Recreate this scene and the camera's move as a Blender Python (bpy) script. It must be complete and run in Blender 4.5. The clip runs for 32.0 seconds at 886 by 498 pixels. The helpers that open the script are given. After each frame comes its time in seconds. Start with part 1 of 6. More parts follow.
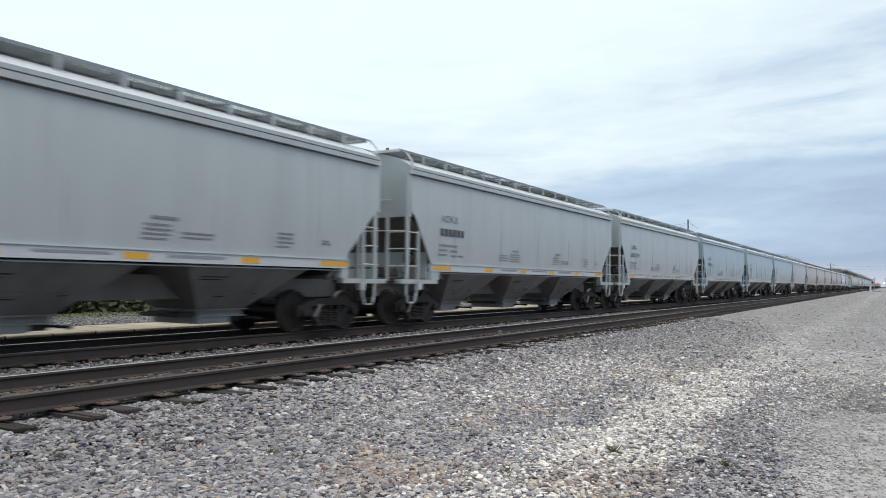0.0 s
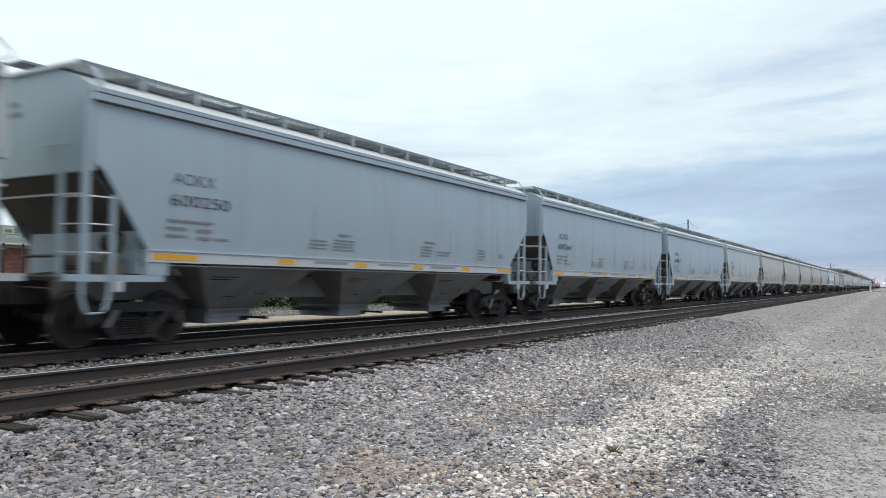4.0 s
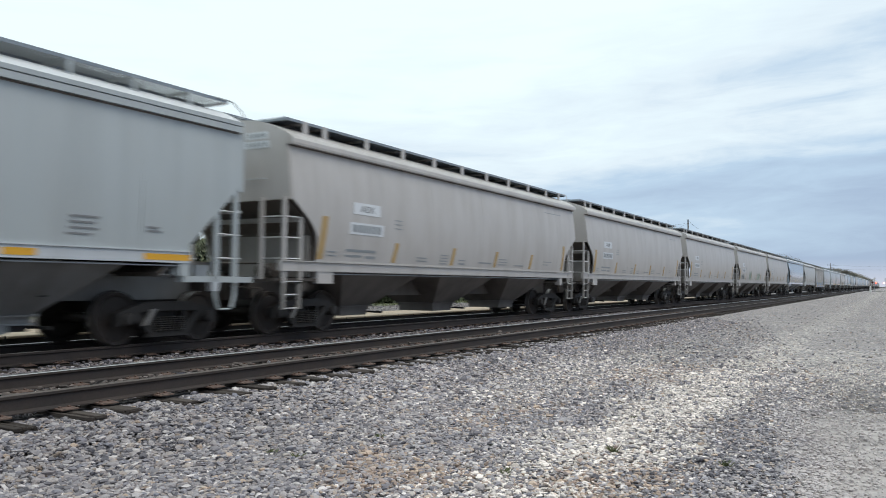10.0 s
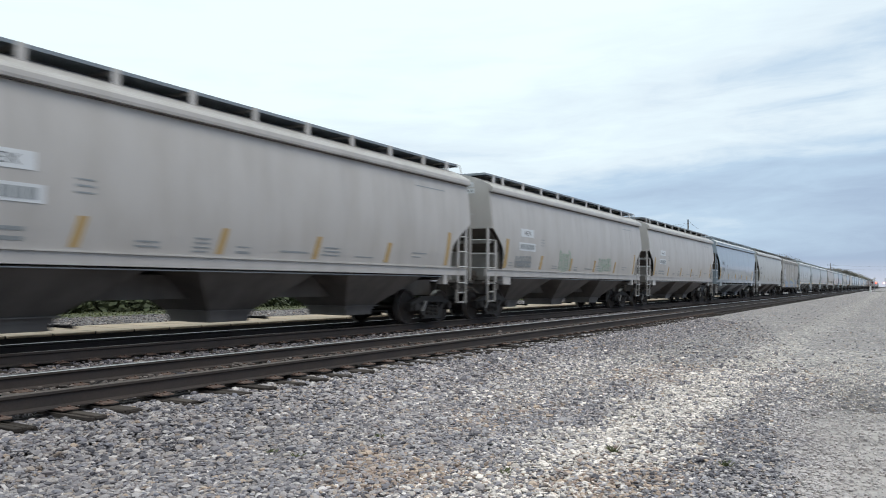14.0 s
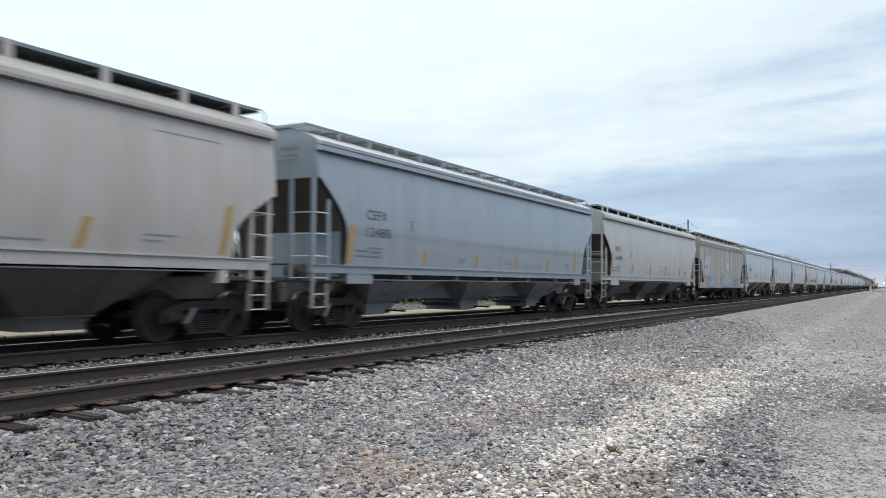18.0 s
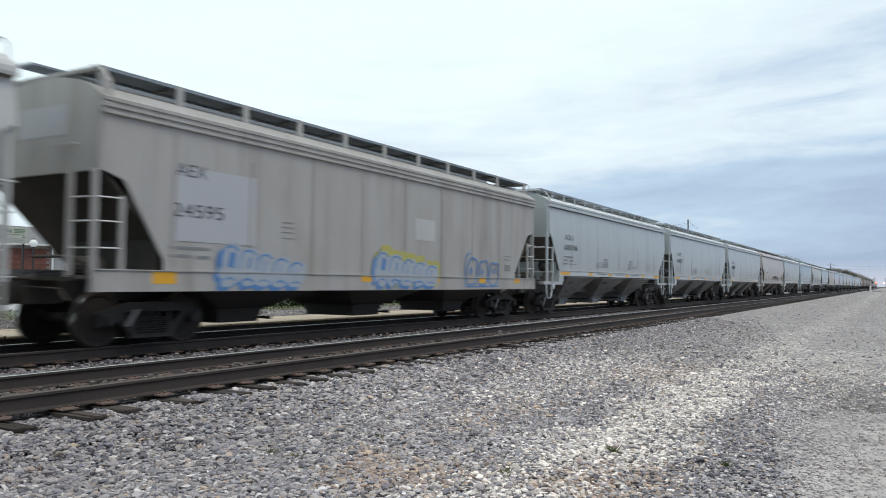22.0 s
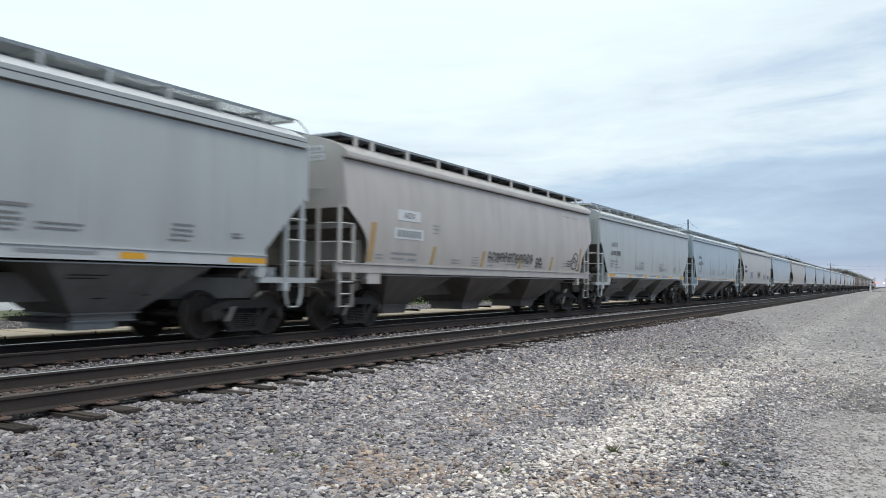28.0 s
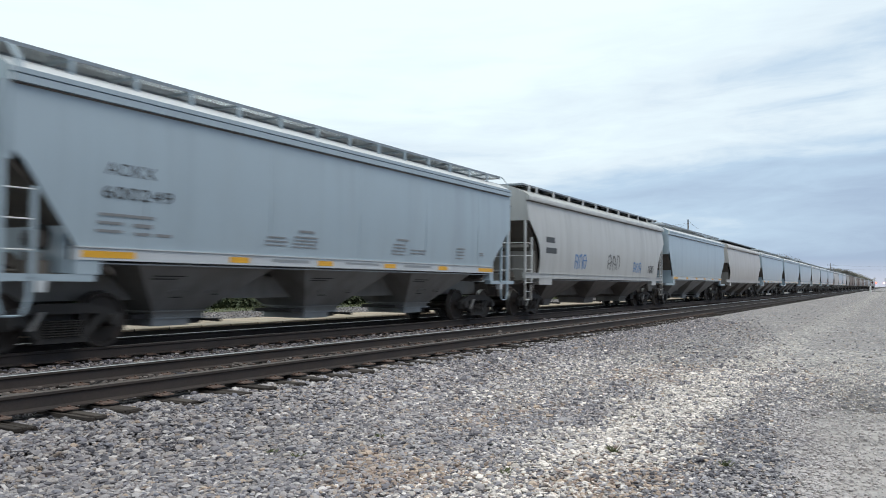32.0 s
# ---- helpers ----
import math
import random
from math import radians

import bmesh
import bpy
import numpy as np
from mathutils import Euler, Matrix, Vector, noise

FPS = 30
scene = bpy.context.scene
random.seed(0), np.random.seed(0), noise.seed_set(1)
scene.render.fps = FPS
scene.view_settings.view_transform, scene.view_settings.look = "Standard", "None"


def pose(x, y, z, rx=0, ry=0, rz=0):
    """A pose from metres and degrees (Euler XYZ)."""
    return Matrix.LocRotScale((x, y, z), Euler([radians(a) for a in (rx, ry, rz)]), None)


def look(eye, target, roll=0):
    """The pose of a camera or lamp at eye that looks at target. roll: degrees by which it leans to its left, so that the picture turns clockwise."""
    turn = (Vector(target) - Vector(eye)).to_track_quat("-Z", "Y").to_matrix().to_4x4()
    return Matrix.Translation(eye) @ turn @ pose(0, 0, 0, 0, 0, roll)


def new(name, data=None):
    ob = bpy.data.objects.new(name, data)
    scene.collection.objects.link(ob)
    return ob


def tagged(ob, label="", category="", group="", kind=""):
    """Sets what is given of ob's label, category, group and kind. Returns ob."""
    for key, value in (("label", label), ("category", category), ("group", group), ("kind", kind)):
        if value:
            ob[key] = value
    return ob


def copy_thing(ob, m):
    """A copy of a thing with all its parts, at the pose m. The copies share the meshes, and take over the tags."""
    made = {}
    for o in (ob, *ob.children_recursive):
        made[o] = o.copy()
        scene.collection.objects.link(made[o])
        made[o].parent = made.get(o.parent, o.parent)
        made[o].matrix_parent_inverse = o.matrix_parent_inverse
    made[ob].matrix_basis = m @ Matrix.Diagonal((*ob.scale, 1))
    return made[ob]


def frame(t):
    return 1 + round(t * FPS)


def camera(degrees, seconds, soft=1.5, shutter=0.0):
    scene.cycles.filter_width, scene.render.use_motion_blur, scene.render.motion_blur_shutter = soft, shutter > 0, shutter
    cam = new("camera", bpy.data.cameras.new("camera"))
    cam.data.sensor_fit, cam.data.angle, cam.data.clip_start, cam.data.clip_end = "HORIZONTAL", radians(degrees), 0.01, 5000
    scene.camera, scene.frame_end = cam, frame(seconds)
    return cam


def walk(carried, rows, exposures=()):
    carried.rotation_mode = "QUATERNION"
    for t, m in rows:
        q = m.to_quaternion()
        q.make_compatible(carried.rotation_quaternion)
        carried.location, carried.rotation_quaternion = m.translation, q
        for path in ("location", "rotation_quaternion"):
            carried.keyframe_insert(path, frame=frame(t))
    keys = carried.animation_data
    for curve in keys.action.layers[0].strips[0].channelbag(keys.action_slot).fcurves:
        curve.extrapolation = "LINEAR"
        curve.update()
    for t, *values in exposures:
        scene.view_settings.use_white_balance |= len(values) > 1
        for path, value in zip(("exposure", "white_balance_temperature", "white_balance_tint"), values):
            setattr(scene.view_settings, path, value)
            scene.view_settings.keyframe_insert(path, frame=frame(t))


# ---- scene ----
# ---- camera ----
EYE = (0.0, 0.0, 1.1446)
AIM = (0.8642861863, 0.5012141614, 0.0423527169)
cam = camera(59.606, 32.0, soft=0.95, shutter=0.45)
STAND = look(EYE, [a + b for a, b in zip(EYE, AIM)], 0.613)
walk(cam, [(0.0, STAND), (32.0, STAND)], [(0.0, 0.0), (32.0, 0.0)])

# ---- plan: x along the track, y across it, z = 0 on the rail heads ----
Y_NEAR = 7.42            # nearest rail of the empty track
GAUGE = 1.51             # rail centre to rail centre
Y_FAR = 11.4527          # nearest rail of the train's track
Y_TRAIN = Y_FAR + GAUGE / 2
TIE_TOP = -0.215
GROUND = -0.42
BACK = -0.07             # ground behind the platform


def roll_on(t):
    """How far the train has rolled by t seconds."""
    u = t / 10
    return 111.881388 * u - 1.15587831 * u ** 2 + 0.18432634 * u ** 3 - 0.0235548397 * u ** 4


# ---- light ----
SUN_AZ, SUN_EL = -104.0, 60.0
world = bpy.data.worlds.new("overcast_sky")
scene.world = world
world.use_nodes = True
wn, wl = world.node_tree.nodes, world.node_tree.links
wn.clear()
out = wn.new("ShaderNodeOutputWorld")
bg = wn.new("ShaderNodeBackground")
wl.new(bg.outputs[0], out.inputs[0])
tc = wn.new("ShaderNodeTexCoord")
sky = wn.new("ShaderNodeTexSky")
sky.sky_type = "NISHITA"
sky.sun_disc = False
sky.sun_elevation = radians(SUN_EL)
sky.sun_rotation = radians(90 - SUN_AZ)
sky.air_density, sky.dust_density, sky.ozone_density = 1.0, 2.0, 1.5
sep = wn.new("ShaderNodeSeparateXYZ")
wl.new(tc.outputs["Generated"], sep.inputs[0])


def wmath(op, a, b=None, clamp=False, c=None):
    n = wn.new("ShaderNodeMath")
    n.operation, n.use_clamp = op, clamp
    for i, v in enumerate((a, b, c)):
        if v is None:
            continue
        if isinstance(v, (int, float)):
            n.inputs[i].default_value = v
        else:
            wl.new(v, n.inputs[i])
    return n.outputs[0]


# cloud deck in long flat streaks that rise a little towards the line's far end
sun_dir = (math.cos(radians(SUN_EL)) * math.cos(radians(SUN_AZ)), math.cos(radians(SUN_EL)) * math.sin(radians(SUN_AZ)), math.sin(radians(SUN_EL)))
dx, dy, dz = sep.outputs


def cloud(along, up, lean, place, detail=8.0, rough=0.58, twist=0.5):
    """Streaky noise over direction: features per radian along the horizon and up the sky."""
    c = wn.new("ShaderNodeCombineXYZ")
    lift = wmath("MULTIPLY_ADD", dy, lean, c=dz)
    wl.new(wmath("MULTIPLY", dy, along), c.inputs[0]), wl.new(wmath("MULTIPLY", lift, up), c.inputs[1])
    wl.new(wmath("MULTIPLY", wmath("SIGN", dx), 5.0), c.inputs[2])
    m = wn.new("ShaderNodeMapping")
    m.inputs["Location"].default_value = place
    t = wn.new("ShaderNodeTexNoise")
    t.inputs["Scale"].default_value, t.inputs["Detail"].default_value = 1.0, detail
    t.inputs["Roughness"].default_value, t.inputs["Distortion"].default_value = rough, twist
    wl.new(c.outputs[0], m.inputs[0]), wl.new(m.outputs[0], t.inputs["Vector"])
    return wmath("SUBTRACT", t.outputs["Fac"], 0.5)


# broad brightness: the deck is thin overhead and beyond the train, thicker low down the line
slant = wmath("ADD", dz, wmath("ADD", wmath("MULTIPLY", wmath("MAXIMUM", dy, 0.0), 0.30), wmath("MULTIPLY", wmath("MINIMUM", dy, 0.0), 0.66)))
near_sun = wn.new("ShaderNodeMapRange")
near_sun.inputs["From Min"].default_value, near_sun.inputs["From Max"].default_value = 0.035, 0.425
near_sun.inputs["To Min"].default_value = 0.02
wl.new(slant, near_sun.inputs["Value"])
# longer banks that run the whole way across: a grey one, a light one below it, a grey one lower still
def bank(lean, height, half, soft):
    away = wmath("ABSOLUTE", wmath("SUBTRACT", wmath("MULTIPLY_ADD", dy, lean, c=dz), wmath("ADD", wmath("MULTIPLY", cloud(6.0, 14.0, 0.1, (3.1, 9.4, 1.0), 4.0), soft), height)))
    return wmath("SUBTRACT", 1.0, wmath("DIVIDE", away, half), True)


side = wn.new("ShaderNodeMapRange")
side.inputs["From Min"].default_value, side.inputs["From Max"].default_value = 0.50, 0.34
wl.new(dy, side.inputs["Value"])
calm = wn.new("ShaderNodeMapRange")
calm.inputs["From Min"].default_value, calm.inputs["From Max"].default_value, calm.inputs["To Min"].default_value, calm.inputs["To Max"].default_value = 0.22, 0.34, 1.0, 0.55
wl.new(dz, calm.inputs["Value"])
streaks = wmath("ADD", wmath("MULTIPLY", cloud(3.2, 17.0, 0.06, (1.3, 4.1, 0.0)), 0.75), wmath("MULTIPLY", cloud(10.0, 48.0, 0.04, (7.7, 2.2, 3.0)), 0.50))
banks = wmath("SUBTRACT", wmath("MULTIPLY", bank(0.03, 0.180, 0.04, 0.05), 0.16), wmath("ADD", wmath("MULTIPLY", bank(0.115, 0.268, 0.035, 0.05), 0.19), wmath("MULTIPLY", bank(0.02, 0.118, 0.04, 0.05), 0.14)))
thin = wmath("ADD", wmath("ADD", wmath("MULTIPLY", streaks, calm.outputs[0]), near_sun.outputs[0]), wmath("MULTIPLY", banks, side.outputs[0]), True)
ramp = wn.new("ShaderNodeValToRGB")
els = ramp.color_ramp.elements
els[0].position, els[0].color = 0.0, (0.40, 0.515, 0.69, 1)
els[1].position, els[1].color = 1.0, (0.95, 1.10, 1.13, 1)
e = els.new(0.35)
e.color = (0.53, 0.69, 0.86, 1)
e = els.new(0.62)
e.color = (0.80, 0.92, 1.0, 1)
wl.new(thin, ramp.inputs[0])
mixs = wn.new("ShaderNodeMixRGB")
mixs.inputs[0].default_value = 0.93
skys = wn.new("ShaderNodeMixRGB")
skys.blend_type = "MULTIPLY"
skys.inputs[0].default_value = 1.0
skys.inputs[2].default_value = (0.12, 0.12, 0.12, 1)
wl.new(sky.outputs[0], skys.inputs[1])
wl.new(skys.outputs[0], mixs.inputs[1]), wl.new(ramp.outputs[0], mixs.inputs[2])
# paler, faintly pink haze low over the horizon
haze = wn.new("ShaderNodeMapRange")
haze.inputs["From Min"].default_value, haze.inputs["From Max"].default_value = 0.0, 0.032
haze.inputs["To Min"].default_value, haze.inputs["To Max"].default_value = 0.75, 0.0
wl.new(sep.outputs[2], haze.inputs["Value"])
mixh = wn.new("ShaderNodeMixRGB")
mixh.inputs[2].default_value = (0.70, 0.71, 0.80, 1)
wl.new(haze.outputs[0], mixh.inputs[0]), wl.new(mixs.outputs[0], mixh.inputs[1])
wl.new(mixh.outputs[0], bg.inputs["Color"])
bg.inputs["Strength"].default_value = 1.0

sun = new("sun", bpy.data.lights.new("sun", "SUN"))
sun.data.energy, sun.data.angle, sun.data.color = 1.24, radians(45), (1.0, 0.90, 0.80)
sun.matrix_world = look((0, 0, 0), [-c for c in sun_dir])
sun.location = (0, 0, 60)


# ---- materials ----
def material(name, base, rough=0.6, metal=0.0, vary=0.12, scale=3.0, fine=60.0, bump=0.0, streak=0.0, dirt=None, dirt_amount=0.0, island=0.0, stretch=None, spec=0.5, obj_random=0.0):
    """A procedural surface: base colour varied at two scales, streaks down the sides, dirt, fine relief."""
    m = bpy.data.materials.new(name)
    m.use_nodes = True
    n, l = m.node_tree.nodes, m.node_tree.links
    b = n["Principled BSDF"]
    b.inputs["Roughness"].default_value, b.inputs["Metallic"].default_value = rough, metal
    b.inputs["Specular IOR Level"].default_value = spec
    co = n.new("ShaderNodeTexCoord")
    vec = co.outputs["Object"]
    if stretch:
        mpg = n.new("ShaderNodeMapping")
        mpg.inputs["Scale"].default_value = stretch
        l.new(vec, mpg.inputs[0])
        vec = mpg.outputs[0]

    def noisy(sc, detail=4.0, v=vec):
        t = n.new("ShaderNodeTexNoise")
        t.inputs["Scale"].default_value, t.inputs["Detail"].default_value = sc, detail
        l.new(v, t.inputs["Vector"])
        return t.outputs["Fac"]

    def fmath(op, a, c):
        q = n.new("ShaderNodeMath")
        q.operation = op
        for i, v in enumerate((a, c)):
            if isinstance(v, (int, float)):
                q.inputs[i].default_value = v
            else:
                l.new(v, q.inputs[i])
        return q.outputs[0]

    broad, grain = noisy(scale), noisy(fine, 2.0)
    f = fmath("ADD", fmath("MULTIPLY", fmath("SUBTRACT", broad, 0.5), 2 * vary), fmath("MULTIPLY", fmath("SUBTRACT", grain, 0.5), vary))
    if streak:
        ms = n.new("ShaderNodeMapping")
        ms.inputs["Scale"].default_value = (2.6, 2.6, 0.16)
        l.new(co.outputs["Object"], ms.inputs[0])
        runs = n.new("ShaderNodeMapRange")
        runs.inputs["From Min"].default_value, runs.inputs["From Max"].default_value = 0.50, 0.80
        l.new(noisy(1.0, 6.0, ms.outputs[0]), runs.inputs["Value"])
        f = fmath("SUBTRACT", f, fmath("MULTIPLY", runs.outputs[0], 3.0 * streak))
    if island:
        g = n.new("ShaderNodeNewGeometry")
        f = fmath("ADD", f, fmath("MULTIPLY", fmath("SUBTRACT", g.outputs["Random Per Island"], 0.5), 2 * island))
    if obj_random:
        oi = n.new("ShaderNodeObjectInfo")
        f = fmath("ADD", f, fmath("MULTIPLY", fmath("SUBTRACT", oi.outputs["Random"], 0.5), 2 * obj_random))
    f = fmath("ADD", f, 1.0)
    mul = n.new("ShaderNodeMixRGB")
    mul.blend_type = "MULTIPLY"
    mul.inputs[0].default_value = 1.0
    mul.inputs[1].default_value = (*base, 1)
    l.new(f, mul.inputs[2])
    col = mul.outputs[0]
    if dirt:
        mix = n.new("ShaderNodeMixRGB")
        mix.inputs[2].default_value = (*dirt, 1)
        d = n.new("ShaderNodeMapRange")
        d.inputs["From Min"].default_value, d.inputs["From Max"].default_value = 0.42, 0.75
        d.inputs["To Max"].default_value = dirt_amount
        md = n.new("ShaderNodeMapping")
        md.inputs["Scale"].default_value = (1.0, 1.0, 0.35)
        md.inputs["Location"].default_value = (7.3, 1.1, 4.2)
        l.new(co.outputs["Object"], md.inputs[0])
        l.new(noisy(1.7, 6.0, md.outputs[0]), d.inputs["Value"])
        l.new(d.outputs[0], mix.inputs[0]), l.new(col, mix.inputs[1])
        col = mix.outputs[0]
    l.new(col, b.inputs["Base Color"])
    if bump:
        bp = n.new("ShaderNodeBump")
        bp.inputs["Strength"].default_value, bp.inputs["Distance"].default_value = 0.6, bump
        l.new(grain, bp.inputs["Height"]), l.new(bp.outputs[0], b.inputs["Normal"])
    return m


M = {}
M["grey"] = material("grey_car_paint", (0.43, 0.465, 0.472), 0.27, 0, 0.04, 0.6, 30, 0.0, 0.035, (0.34, 0.33, 0.31), 0.18)
M["blue"] = material("blue_grey_car_paint", (0.35, 0.427, 0.48), 0.26, 0, 0.04, 0.6, 30, 0.0, 0.035, (0.28, 0.30, 0.31), 0.15)
M["beige"] = material("warm_grey_car_paint", (0.495, 0.472, 0.452), 0.38, 0, 0.05, 0.6, 30, 0.0, 0.04, (0.27, 0.235, 0.19), 0.28)
M["slate"] = material("slate_blue_car_paint", (0.31, 0.362, 0.408), 0.13, 0, 0.05, 0.5, 25, 0.0, 0.04, (0.22, 0.23, 0.24), 0.2, spec=0.85)
M["pale"] = material("pale_car_paint", (0.485, 0.488, 0.478), 0.40, 0, 0.05, 0.6, 30, 0.0, 0.07, (0.33, 0.31, 0.28), 0.25)
M["tan"] = material("weathered_car_paint", (0.40, 0.387, 0.37), 0.6, 0, 0.06, 0.6, 30, 0.0, 0.09, (0.24, 0.20, 0.15), 0.35)
M["brown"] = material("brown_car_paint", (0.20, 0.15, 0.125), 0.6, 0, 0.06, 0.6, 30, 0.0, 0.09, (0.12, 0.09, 0.07), 0.3)
M["white"] = material("white_sill_paint", (0.54, 0.57, 0.59), 0.5, 0, 0.05, 1.2, 40, 0.0, 0.03, (0.36, 0.34, 0.32), 0.2)
M["roofpaint"] = material("roof_paint", (0.66, 0.68, 0.69), 0.5, 0, 0.06, 1.0, 30, 0.0, 0.03, (0.36, 0.36, 0.35), 0.2)
M["yellow"] = material("yellow_reflector", (0.74, 0.38, 0.025), 0.4, 0, 0.06, 4, 40)
M["amber"] = material("worn_amber_stripe", (0.44, 0.30, 0.13), 0.6, 0, 0.15, 6, 40)
M["fadedstripe"] = material("faded_tan_stripe", (0.36, 0.295, 0.21), 0.6, 0, 0.15, 6, 40)
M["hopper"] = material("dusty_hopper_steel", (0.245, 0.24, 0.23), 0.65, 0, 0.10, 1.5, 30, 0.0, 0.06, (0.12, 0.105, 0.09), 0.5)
M["seamdirt"] = material("dirt_in_the_seams", (0.24, 0.215, 0.185), 0.8, 0, 0.25, 1.5, 30)
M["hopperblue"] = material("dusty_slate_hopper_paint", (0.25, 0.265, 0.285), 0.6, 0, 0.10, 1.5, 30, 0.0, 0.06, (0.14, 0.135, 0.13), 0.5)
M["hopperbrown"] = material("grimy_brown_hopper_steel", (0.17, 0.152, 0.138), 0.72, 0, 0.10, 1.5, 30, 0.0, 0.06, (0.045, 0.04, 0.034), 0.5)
M["under"] = material("dark_brown_underside", (0.125, 0.108, 0.092), 0.8, 0, 0.12, 2.0, 30, 0.0, 0.05, (0.07, 0.06, 0.05), 0.5)
M["gate"] = material("dusty_bare_gate_steel", (0.27, 0.285, 0.29), 0.6, 0.1, 0.12, 2.0, 40, 0.0, 0.08, (0.15, 0.14, 0.13), 0.4)
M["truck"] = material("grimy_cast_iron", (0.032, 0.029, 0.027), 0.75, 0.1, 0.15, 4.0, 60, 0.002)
M["wheel"] = material("rusty_wheel_steel", (0.040, 0.031, 0.026), 0.65, 0.3, 0.2, 5.0, 60)
M["tread"] = material("polished_wheel_tread", (0.45, 0.44, 0.43), 0.3, 0.9, 0.05, 5.0, 60)
M["galv"] = material("galvanised_grating", (0.30, 0.32, 0.33), 0.5, 0.3, 0.08, 3.0, 60)
M["darkgrate"] = material("dark_grating", (0.24, 0.27, 0.295), 0.42, 0.3, 0.1, 3.0, 60)
def grating(name, base):
    """Open steel grating: cross bars with slots between them."""
    m = material(name, base, 0.5, 0.3, 0.08, 3.0, 60)
    n, l = m.node_tree.nodes, m.node_tree.links
    co, wv, cut = n.new("ShaderNodeTexCoord"), n.new("ShaderNodeTexWave"), n.new("ShaderNodeMath")
    wv.inputs["Scale"].default_value = 8.0
    cut.operation = "GREATER_THAN"
    cut.inputs[1].default_value = 0.66
    tr, mx = n.new("ShaderNodeBsdfTransparent"), n.new("ShaderNodeMixShader")
    l.new(co.outputs["Object"], wv.inputs["Vector"]), l.new(wv.outputs["Fac"], cut.inputs[0]), l.new(cut.outputs[0], mx.inputs[0])
    l.new(n["Principled BSDF"].outputs[0], mx.inputs[1]), l.new(tr.outputs[0], mx.inputs[2])
    l.new(mx.outputs[0], n["Material Output"].inputs[0])
    return m


M["grate"] = grating("open_steel_grating", (0.36, 0.38, 0.39))
M["darktone"] = material("blackish_car_end_steel", (0.055, 0.047, 0.041), 0.85, 0, 0.15, 2.0, 30, 0.0, 0.08, (0.09, 0.08, 0.07), 0.5)
M["dustyshade"] = material("dusty_shaded_end_steel", (0.30, 0.285, 0.265), 0.75, 0, 0.12, 1.5, 30, 0.0, 0.10, (0.11, 0.095, 0.08), 0.5)
M["platface"] = material("blackish_concrete", (0.045, 0.042, 0.038), 0.9, 0, 0.2, 0.8, 30, 0.003)
M["ink"] = material("black_stencil_paint", (0.06, 0.065, 0.07), 0.6, 0, 0.1, 8, 60)
M["ink2"] = material("grey_stencil_paint", (0.21, 0.215, 0.22), 0.6, 0, 0.1, 8, 60)
M["placard"] = material("white_placard_paint", (0.66, 0.68, 0.70), 0.5, 0, 0.05, 5, 60)
M["patch"] = material("pale_blue_repaint", (0.43, 0.438, 0.462), 0.5, 0, 0.03, 5, 60)
M["rail"] = material("brown_rail_steel", (0.043, 0.035, 0.032), 0.85, 0.0, 0.35, 1.3, 40, 0.002, 0.09, (0.070, 0.049, 0.038), 0.6)
M["railtop"] = material("polished_rail_head", (0.50, 0.49, 0.48), 0.30, 1.0, 0.05, 2.0, 50)
M["raildull"] = material("dull_rail_head", (0.13, 0.11, 0.098), 0.5, 0.5, 0.12, 2.0, 50)
M["tie"] = material("weathered_creosoted_timber", (0.056, 0.046, 0.040), 0.85, 0, 0.85, 3.0, 30, 0.012, 0, None, 0, 0, (2.0, 0.14, 2.0), 0.3, 0.3)
M["plate"] = material("rusty_tie_plate", (0.145, 0.096, 0.076), 0.8, 0.2, 0.2, 10, 60, 0.001)
M["cribstones"] = material("rust_dusted_ballast", (0.125, 0.105, 0.094), 0.9, 0, 0.2, 5, 60, 0.0, 0, None, 0, 0.55)
M["concrete"] = material("cream_concrete", (0.50, 0.39, 0.285), 0.85, 0, 0.16, 1.6, 30, 0.002, 0, (0.36, 0.31, 0.25), 0.5, 0, None, 0.5, 0.10)
M["leafy"] = material("dull_green_leaves", (0.21, 0.21, 0.165), 0.7, 0, 0.2, 2, 20, 0, 0, None, 0, 0.4)
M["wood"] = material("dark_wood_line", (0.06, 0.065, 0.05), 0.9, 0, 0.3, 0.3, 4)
M["hedge"] = material("dark_hedge_leaves", (0.095, 0.108, 0.058), 0.8, 0, 0.25, 2, 20, 0, 0, None, 0, 0.5)
M["spring"] = material("early_spring_twigs", (0.25, 0.235, 0.205), 0.8, 0, 0.2, 2, 20, 0, 0, None, 0, 0.35)
M["bark"] = material("grey_brown_bark", (0.10, 0.085, 0.07), 0.9, 0, 0.2, 6, 40, 0.01)
M["pole"] = material("weathered_pole_timber", (0.12, 0.10, 0.085), 0.85, 0, 0.15, 4, 40, 0.004)
M["wire"] = material("black_cable", (0.03, 0.03, 0.03), 0.6)
M["brick"] = material("red_brick", (0.21, 0.088, 0.066), 0.85, 0, 0.08, 1.5, 30, 0, 0, None, 0, 0, None, 0.4, 0.22)
M["mortar"] = material("grey_mortar", (0.34, 0.31, 0.28), 0.9, 0, 0.1, 3, 40)
M["shingle"] = material("grey_roof_shingle", (0.20, 0.20, 0.205), 0.9, 0, 0.1, 2, 30, 0, 0, None, 0, 0, None, 0.4, 0.2)
M["stucco"] = material("pale_grey_render", (0.42, 0.42, 0.41), 0.85, 0, 0.08, 1, 30)
M["glassdark"] = material("dark_window_glass", (0.03, 0.035, 0.04), 0.08, 0, 0.05, 1, 20)
